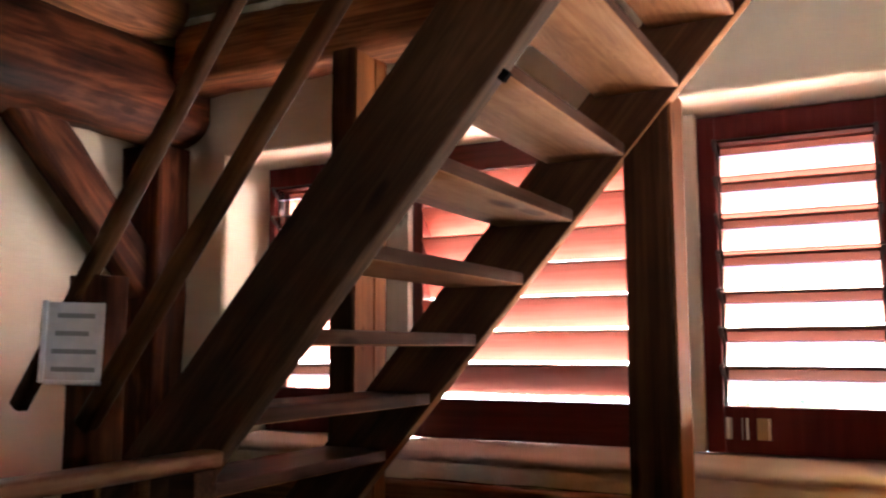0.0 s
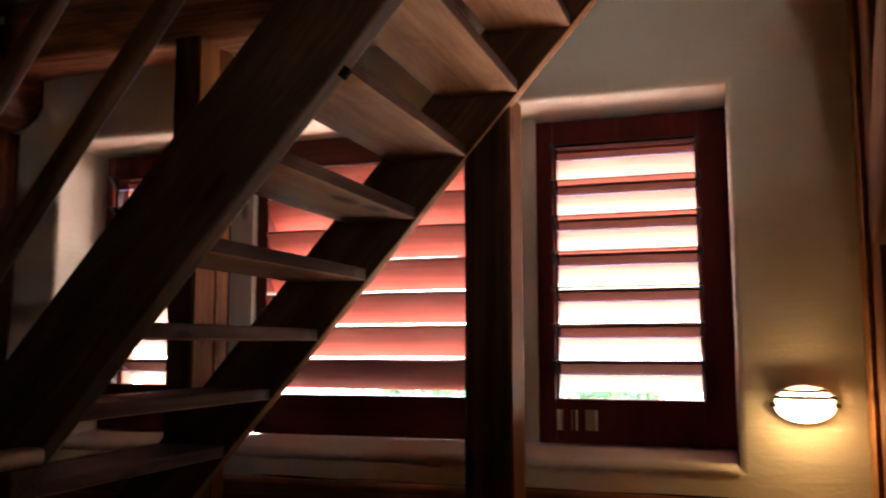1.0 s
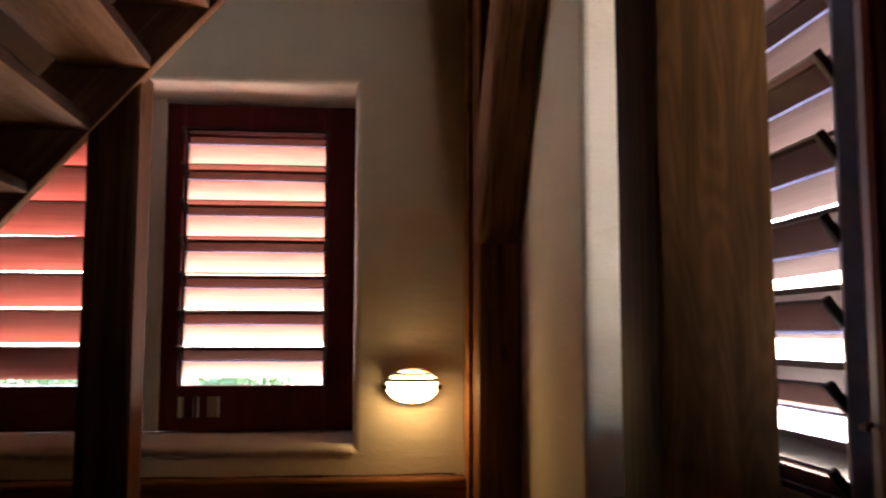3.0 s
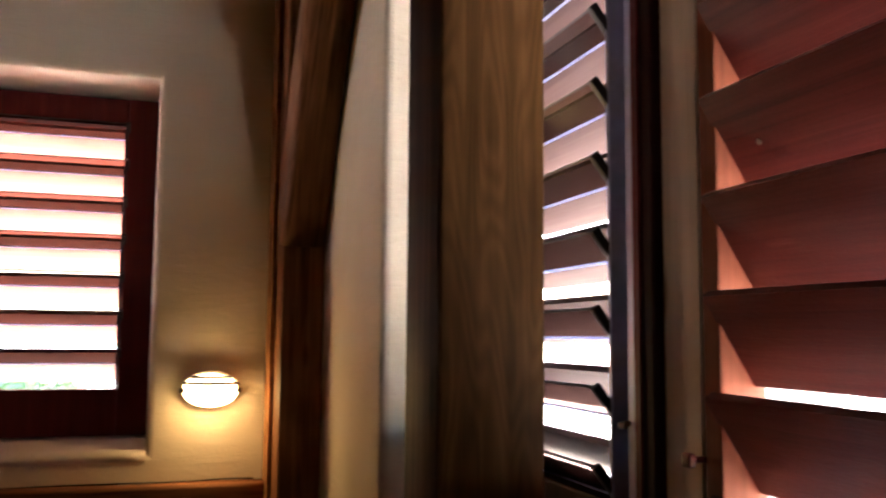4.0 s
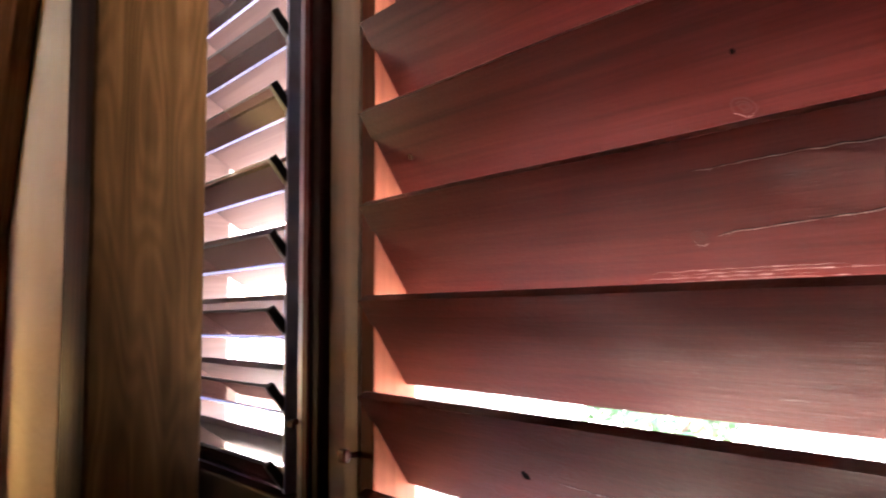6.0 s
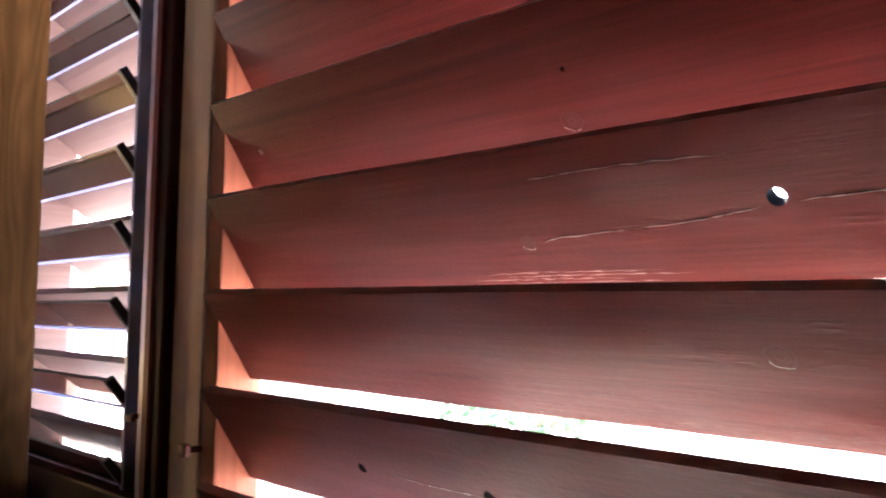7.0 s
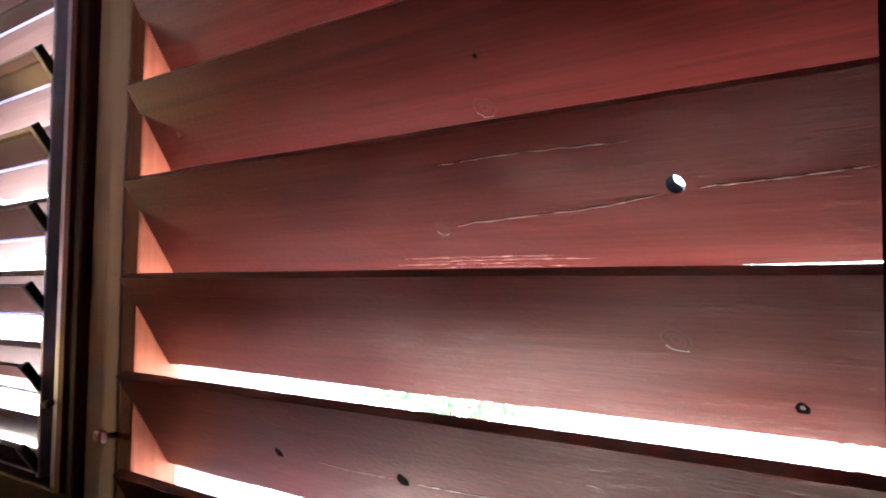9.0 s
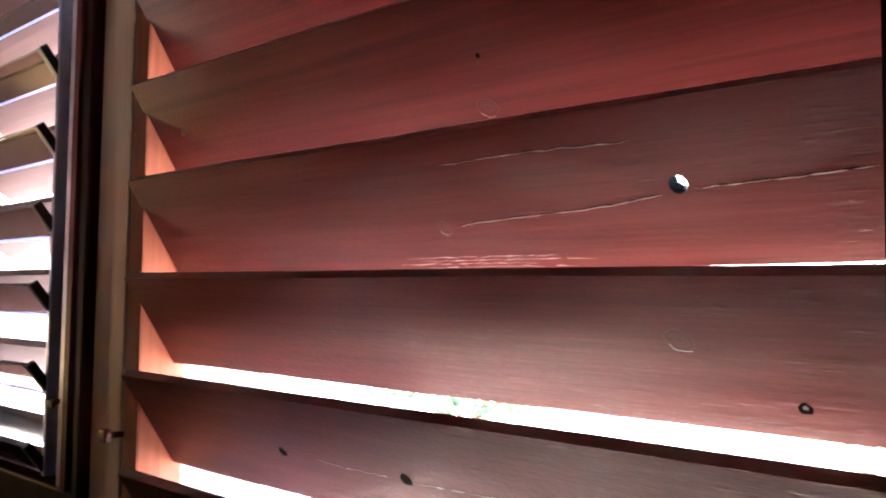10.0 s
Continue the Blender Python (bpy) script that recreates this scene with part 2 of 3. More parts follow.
PLASTIC = translucent("plastic_sleeve", (0.85, 0.87, 0.9), 0.4)
PRINT = plain("print", (0.27, 0.28, 0.25), 0.8, 0.0, 160.0)
LAMP_WHITE = plain("lamp_casing", (0.80, 0.78, 0.72), 0.4)
LAMP_BAR = plain("lamp_hood", (0.03, 0.025, 0.02), 0.6)
LAMP_GLOW = glow("lamp_glass", (1.0, 0.60, 0.22), 2.6)
GROUND = plain("pale_ground", (0.64, 0.55, 0.46), 0.95, 0.0, 0.6)
PINK_WALL = plain("pink_render", (0.62, 0.40, 0.32), 0.9, 0.0, 2.0)
ROOF = plain("tiled_roof", (0.40, 0.14, 0.08), 0.85, 0.0, 8.0)
LEAF = plain("foliage", (0.10, 0.16, 0.06), 0.7, 0.0, 4.0)
BARK = plain("bark", (0.12, 0.08, 0.05), 0.9, 0.0, 12.0)


# ---- mesh helpers ----
def add_box(bm, x0, x1, y0, y1, z0, z1, bevel=0.0, seg=2):
    made = bmesh.ops.create_cube(bm, size=1.0, matrix=Matrix.Translation(((x0 + x1) / 2, (y0 + y1) / 2, (z0 + z1) / 2)) @ Matrix.Diagonal((x1 - x0, y1 - y0, z1 - z0, 1)))
    if bevel:
        edges = list({e for v in made["verts"] for e in v.link_edges})
        bmesh.ops.bevel(bm, geom=edges, offset=bevel, segments=seg, affect="EDGES", profile=0.6)
    return bm


def box(x0, x1, y0, y1, z0, z1, bevel=0.0, seg=2):
    return add_box(bmesh.new(), x0, x1, y0, y1, z0, z1, bevel, seg)


def mesh_of(bm, name, mat, smooth=False):
    bmesh.ops.recalc_face_normals(bm, faces=bm.faces)
    me = bpy.data.meshes.new(name)
    bm.to_mesh(me)
    bm.free()
    me.materials.append(mat)
    if smooth:
        for p in me.polygons:
            p.use_smooth = True
    return me


def part(name, bm, mat, parent, label="", smooth=False, m=None):
    ob = new(name, mesh_of(bm, name, mat, smooth))
    ob.parent = parent
    if m is not None:
        ob.matrix_local = m
    if label:
        tagged(ob, label=label)
    return ob


def thing(name, label, category, group="", kind="", at=(0, 0, 0)):
    ob = new(name)
    ob.empty_display_size = 0.05
    ob.location = at
    return tagged(ob, label, category, group, kind)


def solid(name, bm, mat, label, category, group="", kind="", smooth=False):
    return tagged(new(name, mesh_of(bm, name, mat, smooth)), label, category, group, kind)


def shared_part(name, me, parent, m=None):
    ob = new(name, me)
    ob.parent = parent
    if m is not None:
        ob.matrix_local = m
    return ob


def hewn(length, w, h, seed, wob=0.012, seg=24, round_=0.03, wane=0.0):
    """A hand-hewn beam along +x from 0 to length, w wide (y), h high (z), its faces uneven and its arrises worn."""
    rnd = random.Random(seed)
    ring = []
    for (sy, sz) in ((-1, -1), (1, -1), (1, 1), (-1, 1)):
        cy, cz = sy * (w / 2 - round_), sz * (h / 2 - round_)
        a0 = {(-1, -1): 180, (1, -1): 270, (1, 1): 0, (-1, 1): 90}[(sy, sz)]
        for k in range(4):
            a = radians(a0 + 30 * k)
            ring.append((cy + round_ * math.cos(a), cz + round_ * math.sin(a)))
    bm = bmesh.new()
    rows = []
    o = Vector((seed * 3.1, seed * 1.7, 0))
    for i in range(seg + 1):
        x = length * i / seg
        row = []
        for j, (y, z) in enumerate(ring):
            n1 = noise.noise(Vector((x * 2.2, y * 7, z * 7)) + o)
            n2 = noise.noise(Vector((x * 9, y * 16, z * 16)) + o)
            k = 1 + (n1 * 1.0 + n2 * 0.4) * wob / (max(w, h) / 2)
            sag = wane * noise.noise(Vector((x * 1.3, 0, 0)) + o)
            row.append(bm.verts.new((x, y * k, z * k + sag)))
        rows.append(row)
    m = len(ring)
    for a, b in zip(rows, rows[1:]):
        for j in range(m):
            bm.faces.new((a[j], a[(j + 1) % m], b[(j + 1) % m], b[j]))
    bm.faces.new(rows[0][::-1])
    bm.faces.new(rows[-1])
    return bm


def along(p, q, roll=0.0):
    """A pose whose x axis runs from p to q and whose z axis is as upright as it can be."""
    p, q = Vector(p), Vector(q)
    x = (q - p).normalized()
    up = Vector((0, 0, 1)) if abs(x.z) < 0.98 else Vector((0, 1, 0))
    y = up.cross(x).normalized()
    z = x.cross(y)
    return Matrix.Translation(p) @ Matrix((x, y, z)).transposed().to_4x4() @ Matrix.Rotation(radians(roll), 4, "X")


def timber(name, p, q, w, h, seed, mat, label, category, wob=0.010, round_=0.02, roll=0.0, wane=0.0, group=""):
    p, q = Vector(p), Vector(q)
    ob = solid(name, hewn((q - p).length, w, h, seed, wob, max(10, int((q - p).length * 14)), round_, wane), mat, label, category, group, "", True)
    ob.matrix_world = along(p, q, roll)
    return ob


def pierced_wall(axis, inner, outer, span, height, hole_in, hole_out, soft=0.018):
    """A wall with one opening through it. axis 'y': inner and outer are y, span is x; axis 'x': they are x, span is y."""
    def at(u, d, z):
        return (u, d, z) if axis == "y" else (d, u, z)
    bm = bmesh.new()

    def rect(u0, u1, z0, z1, d):
        return [bm.verts.new(at(u, d, z)) for u, z in ((u0, z0), (u1, z0), (u1, z1), (u0, z1))]
    A = rect(*span, *height, inner)
    B = rect(*span, *height, outer)
    C = rect(*hole_in, inner)
    D = rect(*hole_out, outer)
    for i in range(4):
        j = (i + 1) % 4
        bm.faces.new((A[i], A[j], C[j], C[i]))
        bm.faces.new((B[i], B[j], D[j], D[i]))
        bm.faces.new((A[i], A[j], B[j], B[i]))
        bm.faces.new((C[i], C[j], D[j], D[i]))
    bm.normal_update()
    rim = [e for e in bm.edges if e.verts[0] in C and e.verts[1] in C]
    bmesh.ops.bevel(bm, geom=rim, offset=soft, segments=3, affect="EDGES", profile=0.5)
    return bm


# ---- the plan ----
FLOOR_Z, CEIL_Z = 0.20, 2.92
WALL_A, WALL_A_OUT = 2.757, 3.14     # long wall with three units
WALL_B, WALL_B_OUT = 0.532, 0.90      # wall at its right, close to the camera
WALL_C = -2.86                       # wall at its left
BACK = -0.95
ROOF_Z = 3.3
WELL = (-1.25, 0.25, 1.50, 2.46)     # stair opening in the ceiling
HEAD, SILL_Z = 2.302, 1.15

# ---- walls, floor, ceiling ----
solid("wall_north", pierced_wall("y", WALL_A, WALL_A_OUT, (WALL_C - 0.35, WALL_B_OUT), (FLOOR_Z - 0.1, ROOF_Z), (-2.43, 0.052, SILL_Z, HEAD), (-2.345, 0.045, SILL_Z + 0.045, HEAD - 0.036)),
      PLASTER, "thick limewashed plaster wall with one wide window opening", "wall", kind="structure")
solid("wall_east", pierced_wall("x", WALL_B, WALL_B_OUT, (BACK, WALL_A), (FLOOR_Z - 0.1, ROOF_Z), (-0.145, 1.792, SILL_Z, HEAD), (-0.125, 1.775, SILL_Z + 0.045, HEAD - 0.036)),
      PLASTER, "thick limewashed plaster wall with a wide window opening", "wall", kind="structure")
solid("wall_west", box(WALL_C - 0.35, WALL_C, BACK, WALL_A, FLOOR_Z - 0.1, ROOF_Z), PLASTER, "plain limewashed plaster wall behind the timber frame", "wall", kind="structure")
# unseen wall, set near and dark to hold light off the slats
solid("wall_south", box(WALL_C - 0.35, WALL_B_OUT, BACK - 0.3, BACK, FLOOR_Z - 0.1, ROOF_Z), OLD_Z, "unseen dark wall added close behind to cut room light", "wall", kind="structure")
floor = thing("floor", "dark worn wooden plank floor", "floor", kind="structure")
part("subfloor", box(WALL_C, WALL_B, BACK, WALL_A, FLOOR_Z - 0.10, FLOOR_Z - 0.03), OLD_X, floor)

# ceiling boards, one mesh, with the stair's opening left free
bm = bmesh.new()
rnd = random.Random(5)
y = BACK
while y < WALL_A - 0.02:
    w = rnd.uniform(0.17, 0.26)
    y1 = min(y + w, WALL_A)
    z = CEIL_Z + rnd.uniform(-0.004, 0.006)
    spans = [(WALL_C, WALL_B)]
    if y1 > WELL[2] and y < WELL[3]:
        spans = [(WALL_C, WELL[0]), (WELL[1], WALL_B)]
    for a, b in spans:
        add_box(bm, a, b, y + 0.003, y1 - 0.003, z, z + 0.03)
    y = y1
solid("ceiling", bm, CEIL, "reddish brown wooden ceiling boards", "ceiling", kind="structure")
solid("roof_deck", box(WALL_C - 0.35, WALL_B_OUT, BACK - 0.3, WALL_A_OUT, ROOF_Z, ROOF_Z + 0.12), CEIL, "closed timber deck above the ceiling", "roof", kind="structure")

# loose sill plaster over the masonry, a little uneven
def sill(name, axis, lo, hi, d0, d1, z_front, z_back, seed, label, mat):
    bm = bmesh.new()
    n_, k_ = 40, 4
    top = []
    for i in range(n_ + 1):
        u = lo + (hi - lo) * i / n_
        row = []
        for j in range(k_ + 1):
            f_ = j / k_
            d = d0 + (d1 - d0) * f_
            z = z_front + (z_back - z_front) * f_ + 0.004 * noise.noise(Vector((u * 6, d * 9, seed)))
            row.append(bm.verts.new((u, d, z) if axis == "y" else (d, u, z)))
        top.append(row)
    for a, b in zip(top, top[1:]):
        for j in range(k_):
            bm.faces.new((a[j], a[j + 1], b[j + 1], b[j]))
    r = bmesh.ops.extrude_face_region(bm, geom=bm.faces[:])
    bmesh.ops.translate(bm, verts=[v for v in r["geom"] if isinstance(v, bmesh.types.BMVert)], vec=(0, 0, -0.028))
    return solid(name, bm, mat, label, "window sill", kind="structure", smooth=True)


sill("sill_north", "y", -2.40, 0.050, WALL_A - 0.004, 2.96, SILL_Z + 0.006, SILL_Z + 0.034, 1.0, "pale rough plaster window sill", SILL)
# this sill is out of view; dark timber keeps its bounce off the slats
sill("sill_east", "x", -0.13, 1.782, WALL_B - 0.004, 0.72, SILL_Z + 0.006, SILL_Z + 0.034, 2.0, "unseen window sill, made dark to cut bounced light", OLD_Y)


# ---- louvred shutters and glass louvre windows ----
def slat_mesh(name, length, width, thick, mat, seed, axis, holes=(), warp=0.002, taper=0.0):
    """A slat: runs along u from 0 to length, w from 0 (inner top edge) to width (outer lower edge), its edges slightly uneven.
    Built in x (or y) along its length, and in its own plane; holes are (u, w, radius)."""
    bm = bmesh.new()
    k = max(8, int(length * 26))
    o = seed * 5.3

    def edge(u, w0):
        a = noise.noise(Vector((u * 3.0, o + w0 * 9, 0.3))) * warp * 1.6 + noise.noise(Vector((u * 55.0, o, w0 * 9))) * warp * 0.35 * (1 if w0 else 0.3)
        return a
    q_ = 0.012
    us = [length * i / k for i in range(k + 1)]
    for (u, w, r) in holes:
        us = [x for x in us if not u - q_ - 0.004 < x < u + q_ + 0.004] + [u - q_, u + q_]
    us.sort()
    lo = [bm.verts.new((u, edge(u, 0) * 0.5, 0)) for u in us]
    hi = [bm.verts.new((u, width + edge(u, 1.0) - taper * max(0.0, 1 - u / 0.32), 0)) for u in us]
    for i in range(len(us) - 1):
        hole = next((h for h in holes if abs((us[i] + us[i + 1]) / 2 - h[0]) < 0.003), None)
        if not hole:
            bm.faces.new((lo[i], lo[i + 1], hi[i + 1], hi[i]))
            continue
        hu, hw, r = hole
        p = [bm.verts.new((hu + a * q_, hw + c * q_, 0)) for a, c in ((-1, -1), (1, -1), (1, 1), (-1, 1))]
        bm.faces.new((lo[i], lo[i + 1], p[1], p[0]))
        bm.faces.new((p[3], p[2], hi[i + 1], hi[i]))
        ring = [bm.verts.new((hu + r * math.cos(t), hw + r * math.sin(t), 0)) for t in [math.pi * (1.25 + q / 8) for q in range(16)]]
        for s in range(4):
            for q in range(4):
                m_, n_ = s * 4 + q, (s * 4 + q + 1) % 16
                bm.faces.new((p[s], ring[n_], ring[m_]) if q < 2 else (p[(s + 1) % 4], ring[n_], ring[m_]))
            bm.faces.new((p[s], p[(s + 1) % 4], ring[(s * 4 + 2) % 16]))
    bmesh.ops.recalc_face_normals(bm, faces=bm.faces)
    r = bmesh.ops.extrude_face_region(bm, geom=bm.faces[:])
    bmesh.ops.translate(bm, verts=[v for v in r["geom"] if isinstance(v, bmesh.types.BMVert)], vec=(0, 0, thick))
    me = mesh_of(bm, name, mat)
    if holes:
        me.materials.append(BLACK)
        for p in me.polygons:
            if abs(p.normal.z) < 0.5 and any(math.hypot(p.center.x - u, p.center.y - w) < r + 0.001 for u, w, r in holes):
                p.material_index = 1
    return me


def slat_pose(axis, start, depth, z, angle, tilt=0.0):
    """Places a slat: its length runs along +axis from start, its inner top edge lies at depth and z, and it falls outwards by angle degrees."""
    a = radians(angle)
    if axis == "x":     # wall A: outwards is +y
        u, w = Vector((1, 0, 0)), Vector((0, math.cos(a), -math.sin(a)))
        o = Vector((start, depth, z))
    else:               # wall B: outwards is +x
        u, w = Vector((0, 1, tilt)).normalized(), Vector((math.cos(a), 0, -math.sin(a)))
        w = (w - u * w.dot(u)).normalized()
        o = Vector((depth, start, z))
    n_ = u.cross(w)
    up = 1 if n_.z > 0 else -1
    return Matrix.Translation(o) @ Matrix((u, w, n_ * up)).transposed().to_4x4() if up == 1 else \
        Matrix.Translation(o + u * 0) @ Matrix((u, w, n_)).transposed().to_4x4()


def pbox(axis, u0, u1, d0, d1, z0, z1, bevel=0.004):
    """A box on a wall: u along it, d outwards."""
    return box(u0, u1, d0, d1, z0, z1, bevel) if axis == "x" else box(d0, d1, u0, u1, z0, z1, bevel)


def louvre_shutter(axis, u0, u1, d, z0, z1, tops, angle, width, stile, label, special=None, low=0.06, high=0.06, proud=0.0, tilt=0.0, paint=None, slat_paint=None, recess=0.013, lap=0.0, end_paint=None):
    """A shutter frame with slats; d is the depth of the slats' inner edges."""
    sh = thing("louvre_shutter", label, "shutter", "louvred shutters")
    mat = paint or (RED_X if axis == "x" else RED_Y)
    da, db = d + recess, d + 0.085
    s0, s1 = stile if isinstance(stile, tuple) else (stile, stile)
    part("stile", pbox(axis, u0, u0 + s0, da, db, z0, z1), paint or RED_Z, sh)
    part("stile", pbox(axis, u1 - s1, u1, da, db, z0, z1), end_paint or paint or RED_Z, sh)
    part("bottom_rail", pbox(axis, u0 + s0, u1 - s1, da, db, z0, z0 + low), mat, sh)
    part("top_rail", pbox(axis, u0 + s0, u1 - s1, da, db, z1 - high, z1), mat, sh)
    a, b = u0 + s0 - lap, u1 - s1 + proud
    for i, z in enumerate(tops):
        holes, wide, ang, tap = (special or {}).get(i, ((), width, angle, 0.0))
        me = slat_mesh("slat", b - a, wide, 0.014 if axis == "x" else -0.0135, paint or slat_paint or RED_X, i + u0 * 3, axis, [(u - a, w, r) for u, w, r in holes], taper=tap)
        shared_part("slat", me, sh, slat_pose(axis, a, d, z - tilt * (b - a), ang, tilt))
    return sh


def glass_louvre(axis, u0, u1, d, z0, z1, tops, sides, low, high, label, width=0.058, angle=48, inset=-0.006, forward=0.016, paint=None, cover=False):
    """A dark red window frame holding tilted glass blades in metal clips; d is the depth of its inner face."""
    win = thing("louvre_window", label, "window", "glass louvre windows")
    l_, r_ = sides
    part("frame_side", pbox(axis, u0, u0 + l_, d, d + 0.06, z0, z1, 0.005), paint or FRAME, win)
    part("frame_side", pbox(axis, u1 - r_, u1, d, d + 0.06, z0, z1, 0.005), paint or FRAME, win)
    part("frame_sill", pbox(axis, u0 + l_, u1 - r_, d + 0.003, d + 0.06, z0, z0 + low, 0.005), paint or FRAME, win)
    part("frame_head", pbox(axis, u0 + l_, u1 - r_, d + 0.003, d + 0.06, z1 - high, z1, 0.005), paint or FRAME, win)
    a, b = u0 + l_, u1 - r_
    for u in (a + max(0.0, inset) - 0.004 if cover else a, b - 0.010):
        part("clip_track", pbox(axis, u, u + 0.010, d + 0.020, d + 0.052, z0 + low, z1 - high, 0.002), SKY_BLUE if cover else METAL, win, "bare metal track for glass blades")
    if cover:
        part("track_cover", pbox(axis, a + 0.001, a + 0.024, d + 0.003, d + 0.016, z0 + low, z1 - high, 0.003), SKY_BLUE, win, "metal strip beside the blades, blue sky reflection painted on")
        part("rebate", pbox(axis, a + 0.001, a + inset - 0.006, d + 0.046, d + 0.060, z0 + low, z1 - high, 0.002), FRAME_DARK, win, "dark rebate behind the frame")
        part("glazing_bead", pbox(axis, a - 0.022, a - 0.004, d - 0.004, d + 0.001, z0 + low, z1 - high, 0.002), FRAME, win, "thin brown bead on the dark frame")
    for z in tops:
        m = slat_pose(axis, a + inset, d - forward, z, angle)
        length = b - a - inset - min(inset, 0.02)
        bm = bmesh.new()
        vs = [bm.verts.new(q) for q in ((0, 0, 0), (length, 0, 0), (length, width, 0), (0, width, 0))]
        bm.faces.new(vs)
        blade = part("glass_blade", bm, GLASS, win, m=m)
        blade.visible_shadow = False
        part("polished_edge", box(0, length, width - 0.0005, width + 0.0035, -0.002, 0.002), GLASS_EDGE, blade, "bright polished glass edge")
        part("polished_edge", box(0, length, -0.003, 0.0, -0.002, 0.002), METAL, blade, "dark upper glass edge")
        for u in (0.0, length - 0.012):
            part("blade_clip", box(u, u + 0.013, -0.005, width + 0.005, -0.007, 0.007, 0.002), METAL, blade, "dark metal blade clip")
    return win


PITCH = 0.1195
# wall A, three units in one opening
A_SLAT = 2.975
A_TOPS = [1.452 + PITCH * i for i in range(7)]
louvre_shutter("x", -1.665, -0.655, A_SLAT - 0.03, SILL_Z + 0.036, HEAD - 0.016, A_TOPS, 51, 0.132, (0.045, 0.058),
               "red painted wooden louvre shutter behind the stair, closed", low=0.145, high=0.108, slat_paint=SUNLIT_RED)
part_m = thing("window_mullion", "pale beige wooden mullion between two window units", "mullion", "mullions", "structure")
part("upright", box(-0.652, -0.580, 2.93, 3.01, SILL_Z + 0.036, HEAD - 0.016, 0.004), BEIGE, part_m)
part_m = thing("window_mullion", "pale beige wooden mullion between two window units", "mullion", "mullions", "structure")
part("upright", box(-1.765, -1.668, 2.93, 3.01, SILL_Z + 0.036, HEAD - 0.016, 0.004), BEIGE, part_m)
BLADES = [1.456 + 0.1213 * i for i in range(7)]
glass_louvre("x", -0.578, 0.049, 2.94, SILL_Z + 0.036, HEAD - 0.030, BLADES, (0.057, 0.093), 0.146, 0.092,
             "dark red framed glass louvre window beside the lamp, blades open")
glass_louvre("x", -2.355, -1.768, 2.94, SILL_Z + 0.036, HEAD - 0.030, BLADES, (0.036, 0.060), 0.175, 0.092,
             "dark red framed glass louvre window behind the stair, blades open")
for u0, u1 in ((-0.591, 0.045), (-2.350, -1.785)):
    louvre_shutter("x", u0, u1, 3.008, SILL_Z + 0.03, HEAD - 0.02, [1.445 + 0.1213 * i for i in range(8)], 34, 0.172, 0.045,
                   "red outer louvre shutter with daylight in its paint, slats tilted open", low=0.12, high=0.03, paint=DAYLIT_RED)

# wall B: glass unit, mullion, closed shutter
B_TOPS = [1.4355 + 0.1206 * i for i in range(-2, 8)]
B_SPECIAL = {
    3: ((), 0.1278, 57.5, 0.002),
    4: (((0.1184, 0.0650, 0.0073),), 0.1347, 57.5, 0.0065),
}
near_shutter = louvre_shutter("y", -0.083, 0.884, 0.696, SILL_Z + 0.036, HEAD - 0.016, B_TOPS[:9], 57.5, 0.1335, (0.062, 0.036),
               "weathered red painted wooden louvre shutter, slats almost closed", special=B_SPECIAL, low=0.05, high=0.05, proud=0.006, tilt=0.0082, recess=0.020, lap=0.030, end_paint=BARE)
part_m = thing("window_mullion", "pale beige wooden mullion beside the red shutter", "mullion", "mullions", "structure")
part("upright", box(0.7145, 0.930, 0.8843, 0.9685, SILL_Z + 0.036, HEAD - 0.016, 0.004), BEIGE, part_m)
glass_louvre("y", 0.9687, 1.774, 0.700, SILL_Z + 0.036, HEAD - 0.020, [1.665 + 0.117 * i for i in range(-3, 6)], (0.0513, 0.03), 0.085, 0.05,
             "dark framed glass louvre window behind a timber post, blades open", width=0.052, angle=52, inset=0.105, forward=0.0, paint=FRAME_DARK, cover=True)
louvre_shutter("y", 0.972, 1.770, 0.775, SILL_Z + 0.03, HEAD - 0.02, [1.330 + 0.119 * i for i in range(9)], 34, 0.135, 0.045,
               "red outer louvre shutter in a shaded tone, slats tilted open", low=0.08, high=0.03, paint=SHADED_RED)
part_m = thing("window_mullion", "dark wooden jamb closing the end of the window opening", "mullion", "mullions", "structure")
part("upright", box(0.660, 0.79, -0.140, -0.036, SILL_Z + 0.036, HEAD - 0.016, 0.004), FRAME_DARK, part_m)

# ---- timber frame ----
timber("stair_post", (-0.617, 2.50, FLOOR_Z), (-0.617, 2.50, 2.24), 0.132, 0.16, 11, POST, "dark square timber post carrying the stair", "post", 0.004, 0.010)
timber("wall_post", (-1.654, 2.56, FLOOR_Z), (-1.654, 2.56, 2.535), 0.095, 0.22, 12, POST, "dark square timber post before the window wall", "post", 0.005, 0.012)
timber("corner_post", (0.4705, 2.622, FLOOR_Z), (0.4705, 2.622, CEIL_Z), 0.122, 0.262, 13, LIT_OLD, "old brown timber corner post with a brace", "post", 0.004, 0.010)
timber("corner_brace", (0.466, 2.56, 1.81), (0.466, 1.80, 2.92), 0.128, 0.16, 14, LIT_OLD, "rough dark diagonal brace leaning from the corner post", "brace", 0.010, 0.02)
timber("corner_post", (-2.72, 2.66, FLOOR_Z), (-2.72, 2.66, 2.34), 0.22, 0.17, 15, OLD_X, "old brown timber corner post under a log", "post", 0.008, 0.02)
timber("corner_brace", (-2.72, 2.62, 1.78), (-2.72, 1.97, 2.44), 0.12, 0.17, 16, OLD_X, "rough brown diagonal brace under the log", "brace", 0.012, 0.03)
